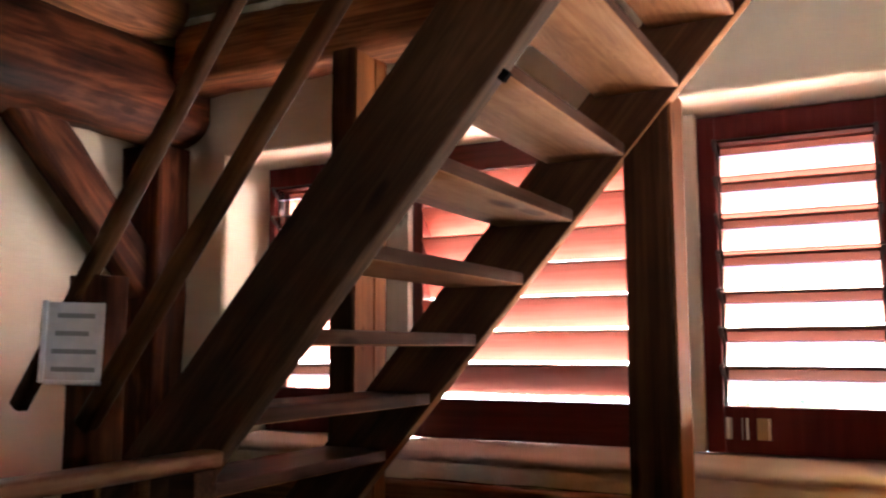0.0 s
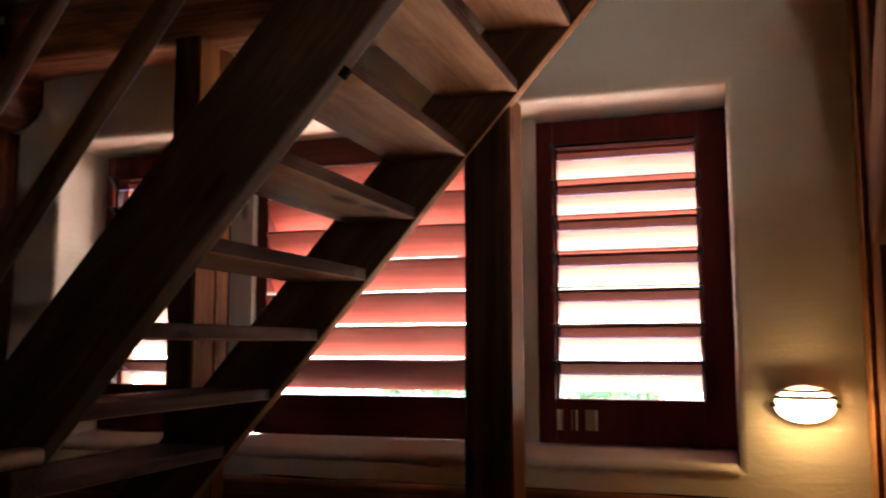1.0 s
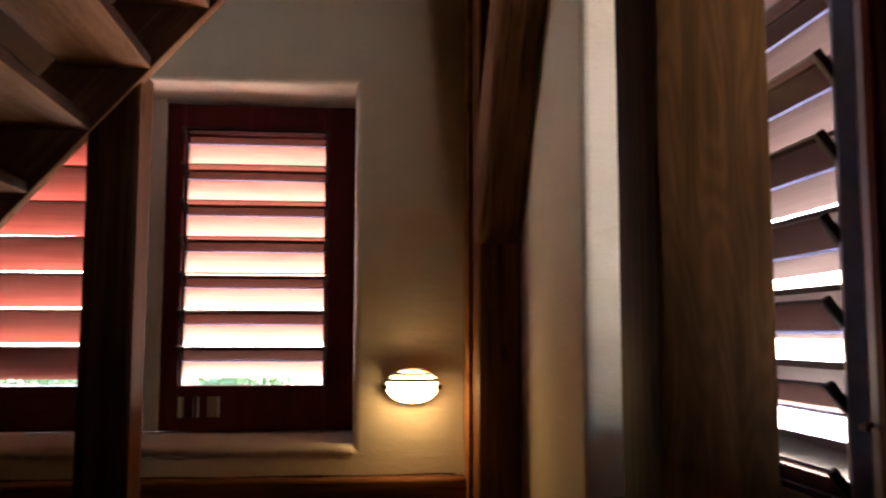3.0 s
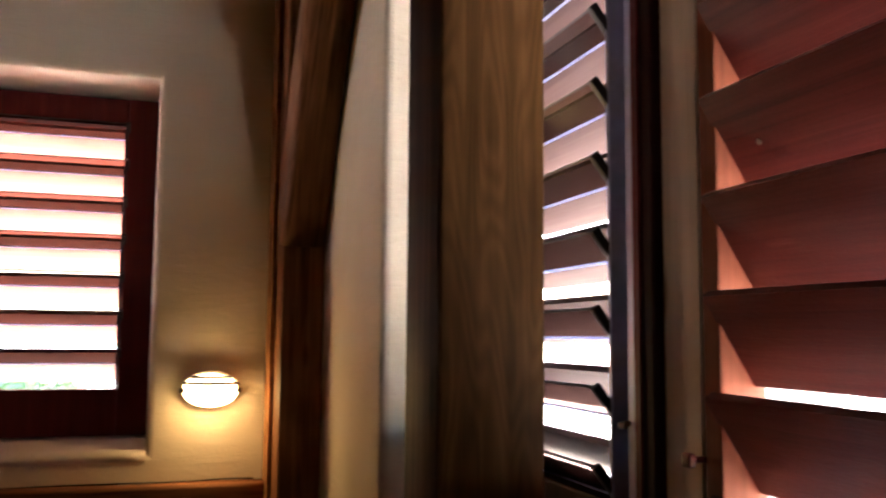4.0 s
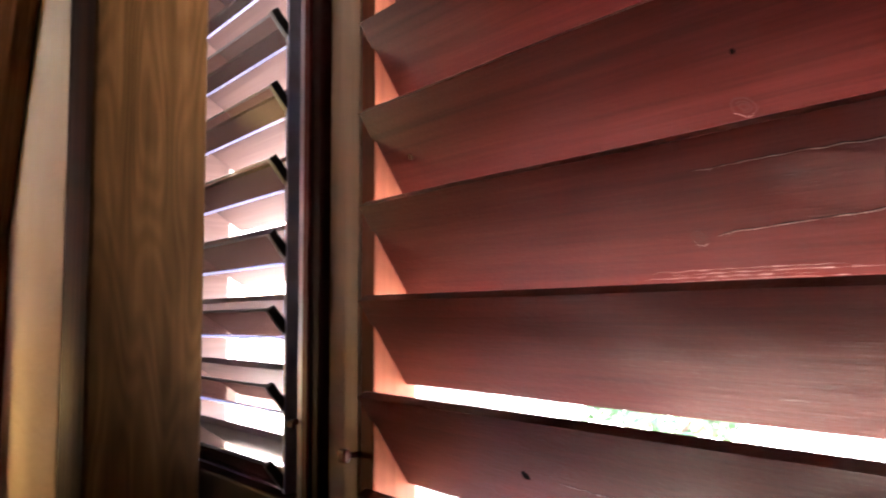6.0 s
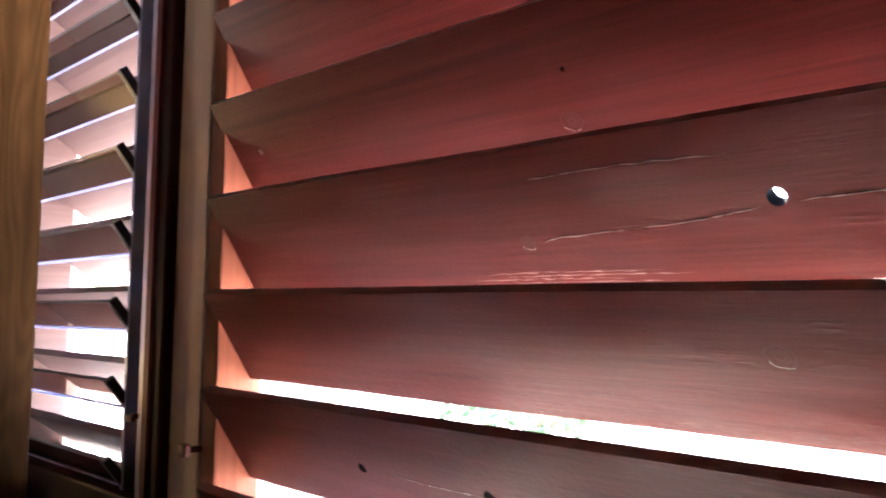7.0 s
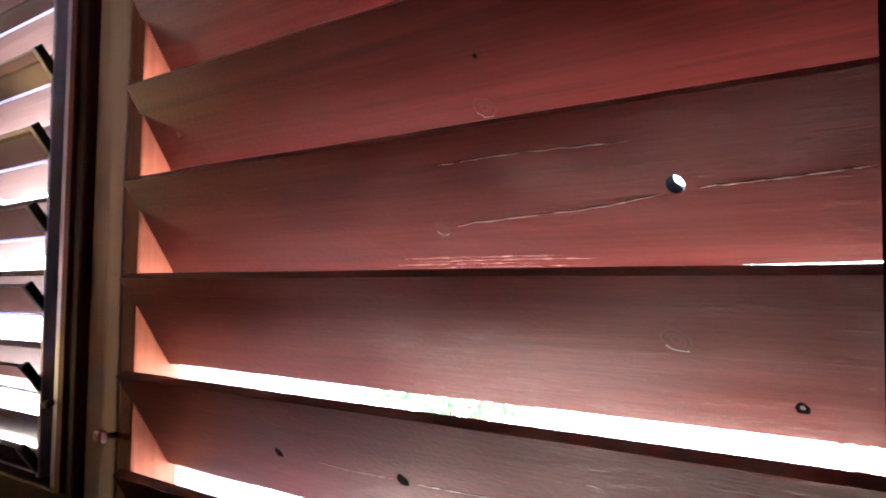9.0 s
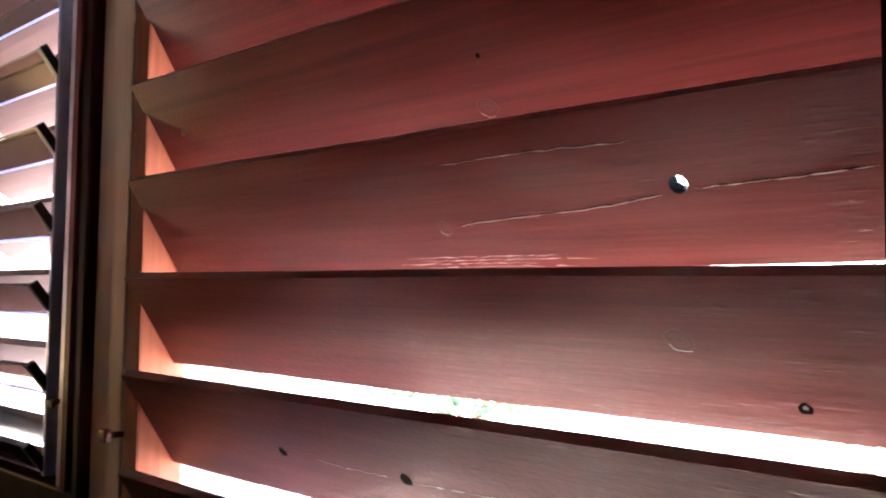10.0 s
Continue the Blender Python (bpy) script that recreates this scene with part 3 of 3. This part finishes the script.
timber("log_beam", (-2.685, BACK + 0.01, 2.545), (-2.685, 2.74, 2.545), 0.34, 0.40, 17, OLD_X, "massive dark hewn log beam with cracks", "beam", 0.035, 0.11, wane=0.02)
timber("ceiling_log", (-2.50, BACK + 0.01, 2.80), (-2.50, 2.46, 2.80), 0.26, 0.20, 21, LIT_OLD, "wany reddish brown log lying on the big beam", "beam", 0.03, 0.07, wane=0.03)
timber("wall_plate_beam", (-2.46, 2.60, 2.645), (-0.95, 2.60, 2.645), 0.24, 0.24, 18, LIT_OLD, "wany reddish brown timber beam above the windows", "beam", 0.022, 0.06, wane=0.02)
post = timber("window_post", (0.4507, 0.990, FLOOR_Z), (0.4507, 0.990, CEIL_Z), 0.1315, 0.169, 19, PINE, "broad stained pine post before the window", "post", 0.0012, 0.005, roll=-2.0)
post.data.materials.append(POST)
# shade on the post's west side, put in as a darker timber colour
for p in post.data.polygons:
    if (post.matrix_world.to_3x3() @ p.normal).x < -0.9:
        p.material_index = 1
timber("wall_rail", (WALL_C + 0.15, 2.718, 1.005), (0.395, 2.718, 1.005), 0.076, 0.12, 20, LIT_OLD, "horizontal brown timber rail along the wall", "beam", 0.004, 0.012)
solid("corner_trim", box(0.396, 0.4085, 2.634, 2.756, 0.30, CEIL_Z - 0.01, 0.003), TREAD, "thin orange brown batten beside the corner post", "trim", kind="structure")

# orange layers added on the posts' sides to paint the light falling there
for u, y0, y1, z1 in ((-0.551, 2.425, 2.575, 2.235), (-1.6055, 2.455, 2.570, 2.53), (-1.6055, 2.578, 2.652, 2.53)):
    solid("post_facing", box(u, u + 0.007, y0, y1, FLOOR_Z, z1, 0.002), LIT_SIDE, "lit side of a dark post, painted as a thin orange layer", "facing", "post facings", "structure")

# ---- stair ----
SLOPE = math.atan(1.14)
X0, Z0 = -0.842, 1.857          # a point on the stringers' lower edge
stair = thing("open_stair", "steep open wooden stair of dark stringers and pale treads", "stair")


def stringer(y0, y1, lo, hi):
    """A plank along the stair's slope; in local x it runs up the slope, its lower edge on z = 0."""
    bm = hewn((hi - lo) / math.cos(SLOPE), y1 - y0, 0.204, y0 * 9, 0.0025, 30, 0.006)
    bmesh.ops.translate(bm, verts=bm.verts, vec=(0, 0, 0.102))
    m = Matrix.Translation((lo, (y0 + y1) / 2, Z0 + 1.14 * (lo - X0))) @ Matrix.Rotation(-SLOPE, 4, "Y")
    return bm, m


for (y0, y1) in ((1.530, 1.585), (2.406, 2.455)):
    bm, m = stringer(y0, y1, -2.26, 0.02)
    # the far stringer stands in shade, so it gets the darker timber colour
    st = part("stringer", bm, STAIR_X if y0 < 2 else POST, stair, "dark brown plank stringer, far one with a lit lower edge painted on", True, m)
    st.data.materials.append(TREAD)
    # its lower edge gets pale wood for the light that catches it
    for p in st.data.polygons:
        p.material_index = 1 if p.normal.z < -0.8 and y0 > 2 else 0
# black block drawn in place of a bolt notch's dark recess
notch = box(-0.012, 0.012, -0.004, 0.010, -0.009, 0.009, 0.003)
part("bolt_notch", notch, BLACK, stair, "small black block for a dark bolt notch", m=Matrix.Translation((-0.657, 1.530, 2.035)) @ Matrix.Rotation(-SLOPE, 4, "Y"))
rnd = random.Random(3)
for k in range(-6, 6):
    zt = 1.876 + 0.1765 * k
    xb = X0 + (zt - Z0) / 1.14
    if zt < FLOOR_Z + 0.05:
        continue
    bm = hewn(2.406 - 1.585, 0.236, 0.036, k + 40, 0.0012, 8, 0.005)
    t_ = part("tread", bm, TREAD, stair, "dark topped pine tread with pale knotty underside", True, Matrix.Translation((xb - 0.119, 1.585, zt + 0.018)) @ Matrix.Rotation(radians(90), 4, "Z"))
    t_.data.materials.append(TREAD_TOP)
    # undersides take the paler wood, tops and edges the darker
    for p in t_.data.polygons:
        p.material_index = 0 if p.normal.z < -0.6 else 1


def rail(name, p, q, w, h, label, parent, seed):
    p, q = Vector(p), Vector(q)
    return part(name, hewn((q - p).length, w, h, seed, 0.003, 24, min(w, h) * 0.28), RAIL, parent, label, True, along(p, q))


hand = thing("stair_handrail", "dark wooden stair handrail with middle rail and newel", "handrail")
rail("top_rail", (-2.030, 1.55, 1.372), (-0.925, 1.55, 2.91), 0.042, 0.046, "round-edged dark top rail", hand, 31)
rail("middle_rail", (-1.790, 1.555, 1.33), (-0.615, 1.555, 2.84), 0.040, 0.050, "dark middle rail", hand, 32)
part("newel", hewn(1.70 - 0.42, 0.10, 0.11, 33, 0.003, 14, 0.012), OLD_X, hand, "square dark newel", True, along((-1.812, 1.60, 0.42), (-1.812, 1.60, 1.70)))

sign = thing("notice", "white printed notice in a clear plastic sleeve on the newel", "notice")
sm = Matrix.Translation((-1.780, 1.503, 1.535)) @ Matrix.Rotation(radians(28), 4, "Z") @ Matrix.Rotation(radians(1.5), 4, "Y")
part("sheet", box(-0.070, 0.070, 0.0, 0.0025, -0.094, 0.094), PAPER, sign, m=sm)
for i, (u0, u1) in enumerate(((-0.042, 0.048), (-0.045, 0.035), (-0.052, 0.056), (-0.050, 0.055))):
    z = 0.062 - 0.043 * i
    part("print_line", box(u0, u1, -0.0022, -0.0010, z - 0.0058, z + 0.0058), PRINT, sign, m=sm)
part("plastic_edge", box(-0.066, 0.070, -0.0035, 0.0045, -0.104, -0.092, 0.002), PLASTIC, sign, "glossy clear plastic hem", m=sm)
part("plastic_edge", box(-0.080, -0.066, -0.004, 0.004, -0.1, 0.098, 0.002), PLASTIC, sign, "glossy clear plastic edge", m=sm)

guard = thing("guard_rail", "low wooden guard rail with turned balusters before the stair", "guard rail")
part("cap_rail", hewn(1.46 - BACK, 0.07, 0.034, 51, 0.002, 20, 0.012), CAP, guard, "worn light brown cap rail", True, along((-1.300, BACK + 0.01, 1.288), (-1.312, 1.47, 1.288)))
part("end_post", box(-1.345, -1.275, 1.385, 1.455, FLOOR_Z, 1.270, 0.006), POST, guard, "dark square end post")
for i in range(18):
    y = 1.28 - 0.118 * i
    bm = bmesh.new()
    prof = [(0.0, 0.016), (0.10, 0.016), (0.14, 0.022), (0.18, 0.014), (0.5, 0.019), (0.82, 0.013), (0.87, 0.021), (0.91, 0.015), (1.0, 0.015)]
    rings = []
    for f_, r in prof:
        rings.append([bm.verts.new((r * math.cos(2 * math.pi * q / 10), r * math.sin(2 * math.pi * q / 10), f_ * (1.270 - FLOOR_Z))) for q in range(10)])
    for a, b in zip(rings, rings[1:]):
        for q in range(10):
            bm.faces.new((a[q], a[(q + 1) % 10], b[(q + 1) % 10], b[q]))
    bm.faces.new(rings[0][::-1])
    bm.faces.new(rings[-1])
    part("baluster", bm, RAIL, guard, "", True, Matrix.Translation((-1.308, y, FLOOR_Z)))

# ---- bulkhead lamp ----
lamp = thing("bulkhead_lamp", "lit oval bulkhead lamp with a slotted half hood", "wall lamp", at=(0.231, WALL_A, 1.338))


def dome(rx, rz, depth, z_lo=-1.0, z_hi=1.0, seg=40, rings=10, back=0.0):
    """Half an ellipsoid bulging towards -y, cut between two heights (as fractions of rz)."""
    bm = bmesh.new()
    rows = []
    for i in range(rings * 2 + 1):
        s = z_lo + (z_hi - z_lo) * i / (rings * 2)
        c = math.sqrt(max(0.0, 1 - s * s))
        rows.append([bm.verts.new((rx * c * math.cos(math.pi * q / seg), -depth * c * math.sin(math.pi * q / seg) - back, rz * s)) for q in range(seg + 1)])
    for a, b in zip(rows, rows[1:]):
        for q in range(seg):
            bm.faces.new((a[q], a[q + 1], b[q + 1], b[q]))
    bmesh.ops.remove_doubles(bm, verts=bm.verts, dist=1e-5)
    return bm


bm = bmesh.new()
ring = [(0.083 * math.cos(2 * math.pi * q / 40), 0.051 * math.sin(2 * math.pi * q / 40)) for q in range(40)]
f0 = [bm.verts.new((x, -0.0005, z)) for x, z in ring]
f1 = [bm.verts.new((x, -0.034, z)) for x, z in ring]
f2 = [bm.verts.new((x * 0.95, -0.039, z * 0.94)) for x, z in ring]
for a, b in ((f0, f1), (f1, f2)):
    for q in range(40):
        bm.faces.new((a[q], a[(q + 1) % 40], b[(q + 1) % 40], b[q]))
bm.faces.new(f2)
part("casing", bm, LAMP_WHITE, lamp, "white oval casing")
part("glass", dome(0.080, 0.050, 0.046, back=0.038), LAMP_GLOW, lamp, "glowing frosted glass", True)
for lo, hi in ((0.31, 0.49), (0.64, 0.80)):
    part("hood_bar", dome(0.090, 0.057, 0.056, lo, hi, rings=2, back=0.038), LAMP_BAR, lamp, "curved hood bar over the glass", True)

# half ring added to the lamp to dim the wall above it
bm = bmesh.new()
rows = []
for q in range(25):
    t = math.pi * (0.14 + 0.72 * q / 24)
    rows.append([bm.verts.new((0.089 * r * math.cos(t), -d, 0.057 * r * math.sin(t))) for r, d in ((1.0, 0.0), (1.0, 0.050), (0.96, 0.050), (0.96, 0.0))])
for p, q in zip(rows, rows[1:]):
    for k in range(4):
        bm.faces.new((p[k], p[(k + 1) % 4], q[(k + 1) % 4], q[k]))
part("added_light_stop", bm, LAMP_WHITE, lamp, "white rim added to keep light off the wall above", True)

for u in (-1, 1):
    part("lug", box(u * 0.083 - 0.008, u * 0.083 + 0.008, -0.060, -0.030, -0.006, 0.008, 0.003), LAMP_BAR, lamp, "dark fixing lug at the end of the casing")

# ---- small fittings ----
peg = thing("turn_button", "small reddish brown wooden turn button on the mullion", "catch")
part("pin", box(0.694, 0.718, 0.880, 0.888, 1.355, 1.363, 0.003), FRAME_DARK, peg)
part("knob", box(0.688, 0.699, 0.874, 0.894, 1.350, 1.368, 0.005, 3), RED_Z, peg)
hook = thing("window_hook", "small dark iron hook on the window frame", "hook")
part("shank", box(0.692, 0.702, 1.034, 1.042, 1.384, 1.392, 0.002), IRON, hook)
part("tip", box(0.688, 0.695, 1.030, 1.048, 1.380, 1.390, 0.003), IRON, hook)
# reflections low in the window, painted as thin pale strips on the frame
GOLD_GLINT = plain("gold_glint", (0.40, 0.33, 0.20), 0.35)
GREY_GLINT = plain("grey_glint", (0.42, 0.42, 0.41), 0.25)
for pieces in (((-0.520, -0.499, GREY_GLINT), (-0.514, -0.508, WHITE_GLINT)), ((-0.470, -0.466, GREY_GLINT), (-0.456, -0.450, WHITE_GLINT)), ((-0.424, -0.392, GOLD_GLINT), (-0.391, -0.384, WHITE_GLINT))):
    st = thing("glint_strip", "pale painted glints on the dark window frame", "strip", "white strips on the frame")
    for k, (u0, u1, mat) in enumerate(pieces):
        part("strip", box(u0, u1, 2.9375 - 0.002 * k, 2.941, 1.230, 1.297, 0.001), mat, st)

bm = bmesh.new()
rows = []
for i in range(61):
    x = -1.55 + 1.92 * i / 60
    c = 1.066 + 0.004 * noise.noise(Vector((x * 5, 0, 4)))
    half = 0.0012 + 0.0045 * max(0.0, noise.noise(Vector((x * 4.0, 3, 7))) + 0.12)
    rows.append([bm.verts.new((x, WALL_A - 0.0012, c - half)), bm.verts.new((x, WALL_A - 0.0012, c + half))])
for p, q in zip(rows, rows[1:]):
    bm.faces.new((p[0], q[0], q[1], p[1]))
solid("plaster_crack", bm, BLACK, "dark ragged gap between plaster and timber rail", "crack", kind="structure")

# ---- splits and knot holes in the near shutter's slats ----
def on_slat(y, s, top, lift=0.0005):
    """A point on the face of the slat whose inner edge stands at height top: s from 0 at that edge to 1 at the lower one."""
    a = radians(57.5)
    w = s * 0.1345
    return Vector((0.696 + w * math.cos(a), y, top - 0.0082 * (0.854 - y) - w * math.sin(a))) + Vector((-math.sin(a), 0, -math.cos(a))) * lift


def split(shutter, points, top, wide, seed, dark=True):
    """A narrow dark split with a raised lip along it whose glint is painted white; or the lip alone."""
    pts = []
    for p, q in zip(points, points[1:]):
        pts += [(p[0] + (q[0] - p[0]) * s / 14, p[1] + (q[1] - p[1]) * s / 14) for s in range(14)]
    pts.append(points[-1])
    for name, shift, mat, k in (("split", 0.0, BLACK, 0.40), ("glint", 0.0066, LIP_GLINT, 0.24))[0 if dark else 1:]:
        bm = bmesh.new()
        rows = []
        for i, (y, s) in enumerate(pts):
            s += 0.008 * noise.noise(Vector((i * 0.45, seed, 3))) + shift
            half = wide * k * max(0.02, (0.55 if name == "split" else 0.30) + 1.1 * noise.noise(Vector((i * 0.6, seed, 9 + shift * 300)))) * min(1, i / 5, (len(pts) - 1 - i) / 5)
            rows.append([bm.verts.new(on_slat(y, s - half, top)), bm.verts.new(on_slat(y, s + half, top))])
        for p, q in zip(rows, rows[1:]):
            bm.faces.new((p[0], q[0], q[1], p[1]))
        part(name, bm, mat, shutter)


# flat disc on the slat; black ones paint the shade inside a hole
def knot_hole(shutter, y, s, top, r, mat, name="knot_hole", lift=0.0005):
    bm = bmesh.new()
    c = [bm.verts.new(on_slat(y + r * math.cos(t), s + r * 0.9 / 0.129 * math.sin(t) * (1 + 0.15 * math.sin(3 * t)), top, lift)) for t in [2 * math.pi * q / 18 for q in range(18)]]
    bm.faces.new(c)
    part(name, bm, mat, shutter)


def knot_ring(shutter, y, s, top, r):
    """The raised rims of a painted-over knot: dark rings and a short lip with a painted glint."""
    for f_, mat, half, first, last in ((1.0, KNOT, 0.0007, 0, 26), (1.10, LIP_GLINT, 0.00014, 2, 9), (0.62, KNOT, 0.0006, 4, 24), (0.35, KNOT, 0.0007, 0, 26)):
        bm = bmesh.new()
        rows = []
        for q in range(first, last + 1):
            t = 2 * math.pi * q / 26
            k = f_ * (1 + 0.12 * math.sin(2 * t + y * 30) + 0.05 * math.sin(5 * t + y * 80))
            rows.append([bm.verts.new(on_slat(y + (r * k + e) * math.cos(t), s + (r * k + e) * 0.72 / 0.129 * math.sin(t), top, 0.0006)) for e in (-half, half)])
        for p, q in zip(rows, rows[1:]):
            bm.faces.new((p[0], q[0], q[1], p[1]))
        part("knot", bm, mat, shutter)


Z2, Z3, Z4, Z5 = B_TOPS[5], B_TOPS[4], B_TOPS[3], B_TOPS[2]
split(near_shutter, [(0.3358, 0.65), (0.3185, 0.632), (0.1842, 0.578), (0.1293, 0.525)], Z3, 0.0145, 1)
split(near_shutter, [(0.1069, 0.505), (0.0357, 0.485), (-0.0213, 0.458)], Z3, 0.017, 2)
split(near_shutter, [(0.3388, 0.21), (0.2371, 0.19), (0.1435, 0.205)], Z3, 0.012, 3)
# highlights on the fine grain, laid on as thin bright ribbons
for i, (y0, y1, s0) in enumerate(((0.4304, 0.2269, 0.885), (0.41, 0.1964, 0.91), (0.4406, 0.2574, 0.935), (0.3999, 0.2167, 0.96))):
    split(near_shutter, [(y0, s0), ((y0 + y1) / 2, s0 - 0.006), (y1, s0 - 0.004)], Z3, 0.010, 20 + i, False)
split(near_shutter, [(0.527, 0.525), (0.4711, 0.55), (0.3999, 0.54)], Z5, 0.0102, 4)
split(near_shutter, [(0.3795, 0.545), (0.3083, 0.53), (0.2269, 0.515)], Z5, 0.0102, 5)
knot_hole(near_shutter, 0.5728, 0.53, Z5, 0.0062, BLACK)
knot_hole(near_shutter, 0.3907, 0.54, Z5, 0.0074, BLACK)
knot_hole(near_shutter, 0.7905, 0.545, Z2, 0.0042, CHROME, "screw_or_glint")
knot_hole(near_shutter, 0.0387, 0.748, Z4, 0.0050, BLACK)
# grey disc painting the glint inside the hole above
knot_hole(near_shutter, 0.0382, 0.738, Z4, 0.0019, HOLE_GLINT, "screw_or_glint", 0.0012)
knot_hole(near_shutter, 0.3043, 0.446, Z2, 0.0025, BLACK)
knot_ring(near_shutter, 0.1143, 0.379, Z4, 0.011)
knot_ring(near_shutter, 0.3137, 0.793, Z2, 0.011)
knot_ring(near_shutter, 0.3541, 0.66, Z3, 0.008)

# ---- outside ----
solid("ground", box(-400, 400, -400, 400, -3.6, -3.5), GROUND, "pale sunlit ground around the building", "ground", kind="structure")

def broad_tree(x, y, h, seed, label):
    """A tapered trunk with limbs and a crown of many small leaf clumps with gaps."""
    rnd = random.Random(seed)
    tree = thing("tree", label, "tree", "trees outside", at=(x, y, -3.5))
    bm = bmesh.new()
    limbs = [((0, 0, 0), (0.1, 0, h * 0.5), 0.22, 0.13)]
    tips = []
    for i in range(7):
        a = rnd.uniform(0, 6.28)
        s = Vector((0.1 * rnd.random(), 0, h * rnd.uniform(0.32, 0.5)))
        e = Vector((math.cos(a) * h * 0.28, math.sin(a) * h * 0.28, h * rnd.uniform(0.6, 0.85)))
        limbs.append((s, e, 0.09, 0.03))
        tips.append(e)
    for s, e, r0, r1 in limbs:
        s, e = Vector(s), Vector(e)
        bmesh.ops.create_cone(bm, segments=8, radius1=r0, radius2=r1, depth=(e - s).length, matrix=Matrix.Translation((s + e) / 2) @ (e - s).to_track_quat("Z", "Y").to_matrix().to_4x4())
    part("trunk", bm, BARK, tree)
    verts, faces = [], []
    for e in tips + [Vector((0, 0, h * 0.82))]:
        for k in range(150):
            d = Vector((rnd.gauss(0, 1), rnd.gauss(0, 1), rnd.gauss(0, 0.7))) * h * 0.085
            c = e + d
            u = Vector((rnd.gauss(0, 1), rnd.gauss(0, 1), rnd.gauss(0, 1))).normalized() * rnd.uniform(0.09, 0.2)
            w = u.orthogonal().normalized() * rnd.uniform(0.05, 0.11)
            n0 = len(verts)
            verts += [c - u, c + w, c + u, c - w]
            faces.append((n0, n0 + 1, n0 + 2, n0 + 3))
    me = bpy.data.meshes.new("crown")
    me.from_pydata(verts, [], faces)
    me.materials.append(LEAF)
    crown = new("crown", me)
    crown.parent = tree
    return tree


for i, (x, y, h) in enumerate(((-9, 24, 4.6), (-3.5, 27, 4.2), (2.5, 22, 3.8), (16, 14, 4.4), (20, 6, 4.8), (24, 20, 5.0))):
    broad_tree(x, y, h, 70 + i, "green broad-leaved tree in the sunlit yard")


def low_house(x, y, rz, seed):
    h = thing("low_house", "low pink rendered house with a tiled roof", "house", "houses outside", at=(x, y, -3.5))
    h.rotation_euler = (0, 0, rz)
    part("wall", box(-4, 4, -2.5, 2.5, 0, 2.6), PINK_WALL, h)
    bm = bmesh.new()
    vs = [bm.verts.new(v) for v in ((-4.4, -2.9, 2.602), (4.4, -2.9, 2.602), (4.4, 2.9, 2.602), (-4.4, 2.9, 2.602), (-4.0, 0, 4.0), (4.0, 0, 4.0))]
    for f_ in ((0, 1, 5, 4), (2, 3, 4, 5), (1, 2, 5), (3, 0, 4), (3, 2, 1, 0)):
        bm.faces.new([vs[i] for i in f_])
    part("roof", bm, ROOF, h)
    for u in (-2.4, 0.2, 2.6):
        part("window", box(u - 0.45, u + 0.45, -2.53, -2.497, 0.9, 2.0), FRAME, h)


low_house(-6.5, 33, 0.1, 1)

# floor planks last
x, i = WALL_C + 0.002, 0
rnd = random.Random(8)
while x < WALL_B - 0.03:
    w = min(rnd.uniform(0.13, 0.17), WALL_B - x)
    part("plank", box(x + 0.0015, x + w - 0.0015, BACK + 0.002, WALL_A - 0.002, FLOOR_Z - 0.030, FLOOR_Z, 0.002, 1), FLOOR, floor)
    x += w
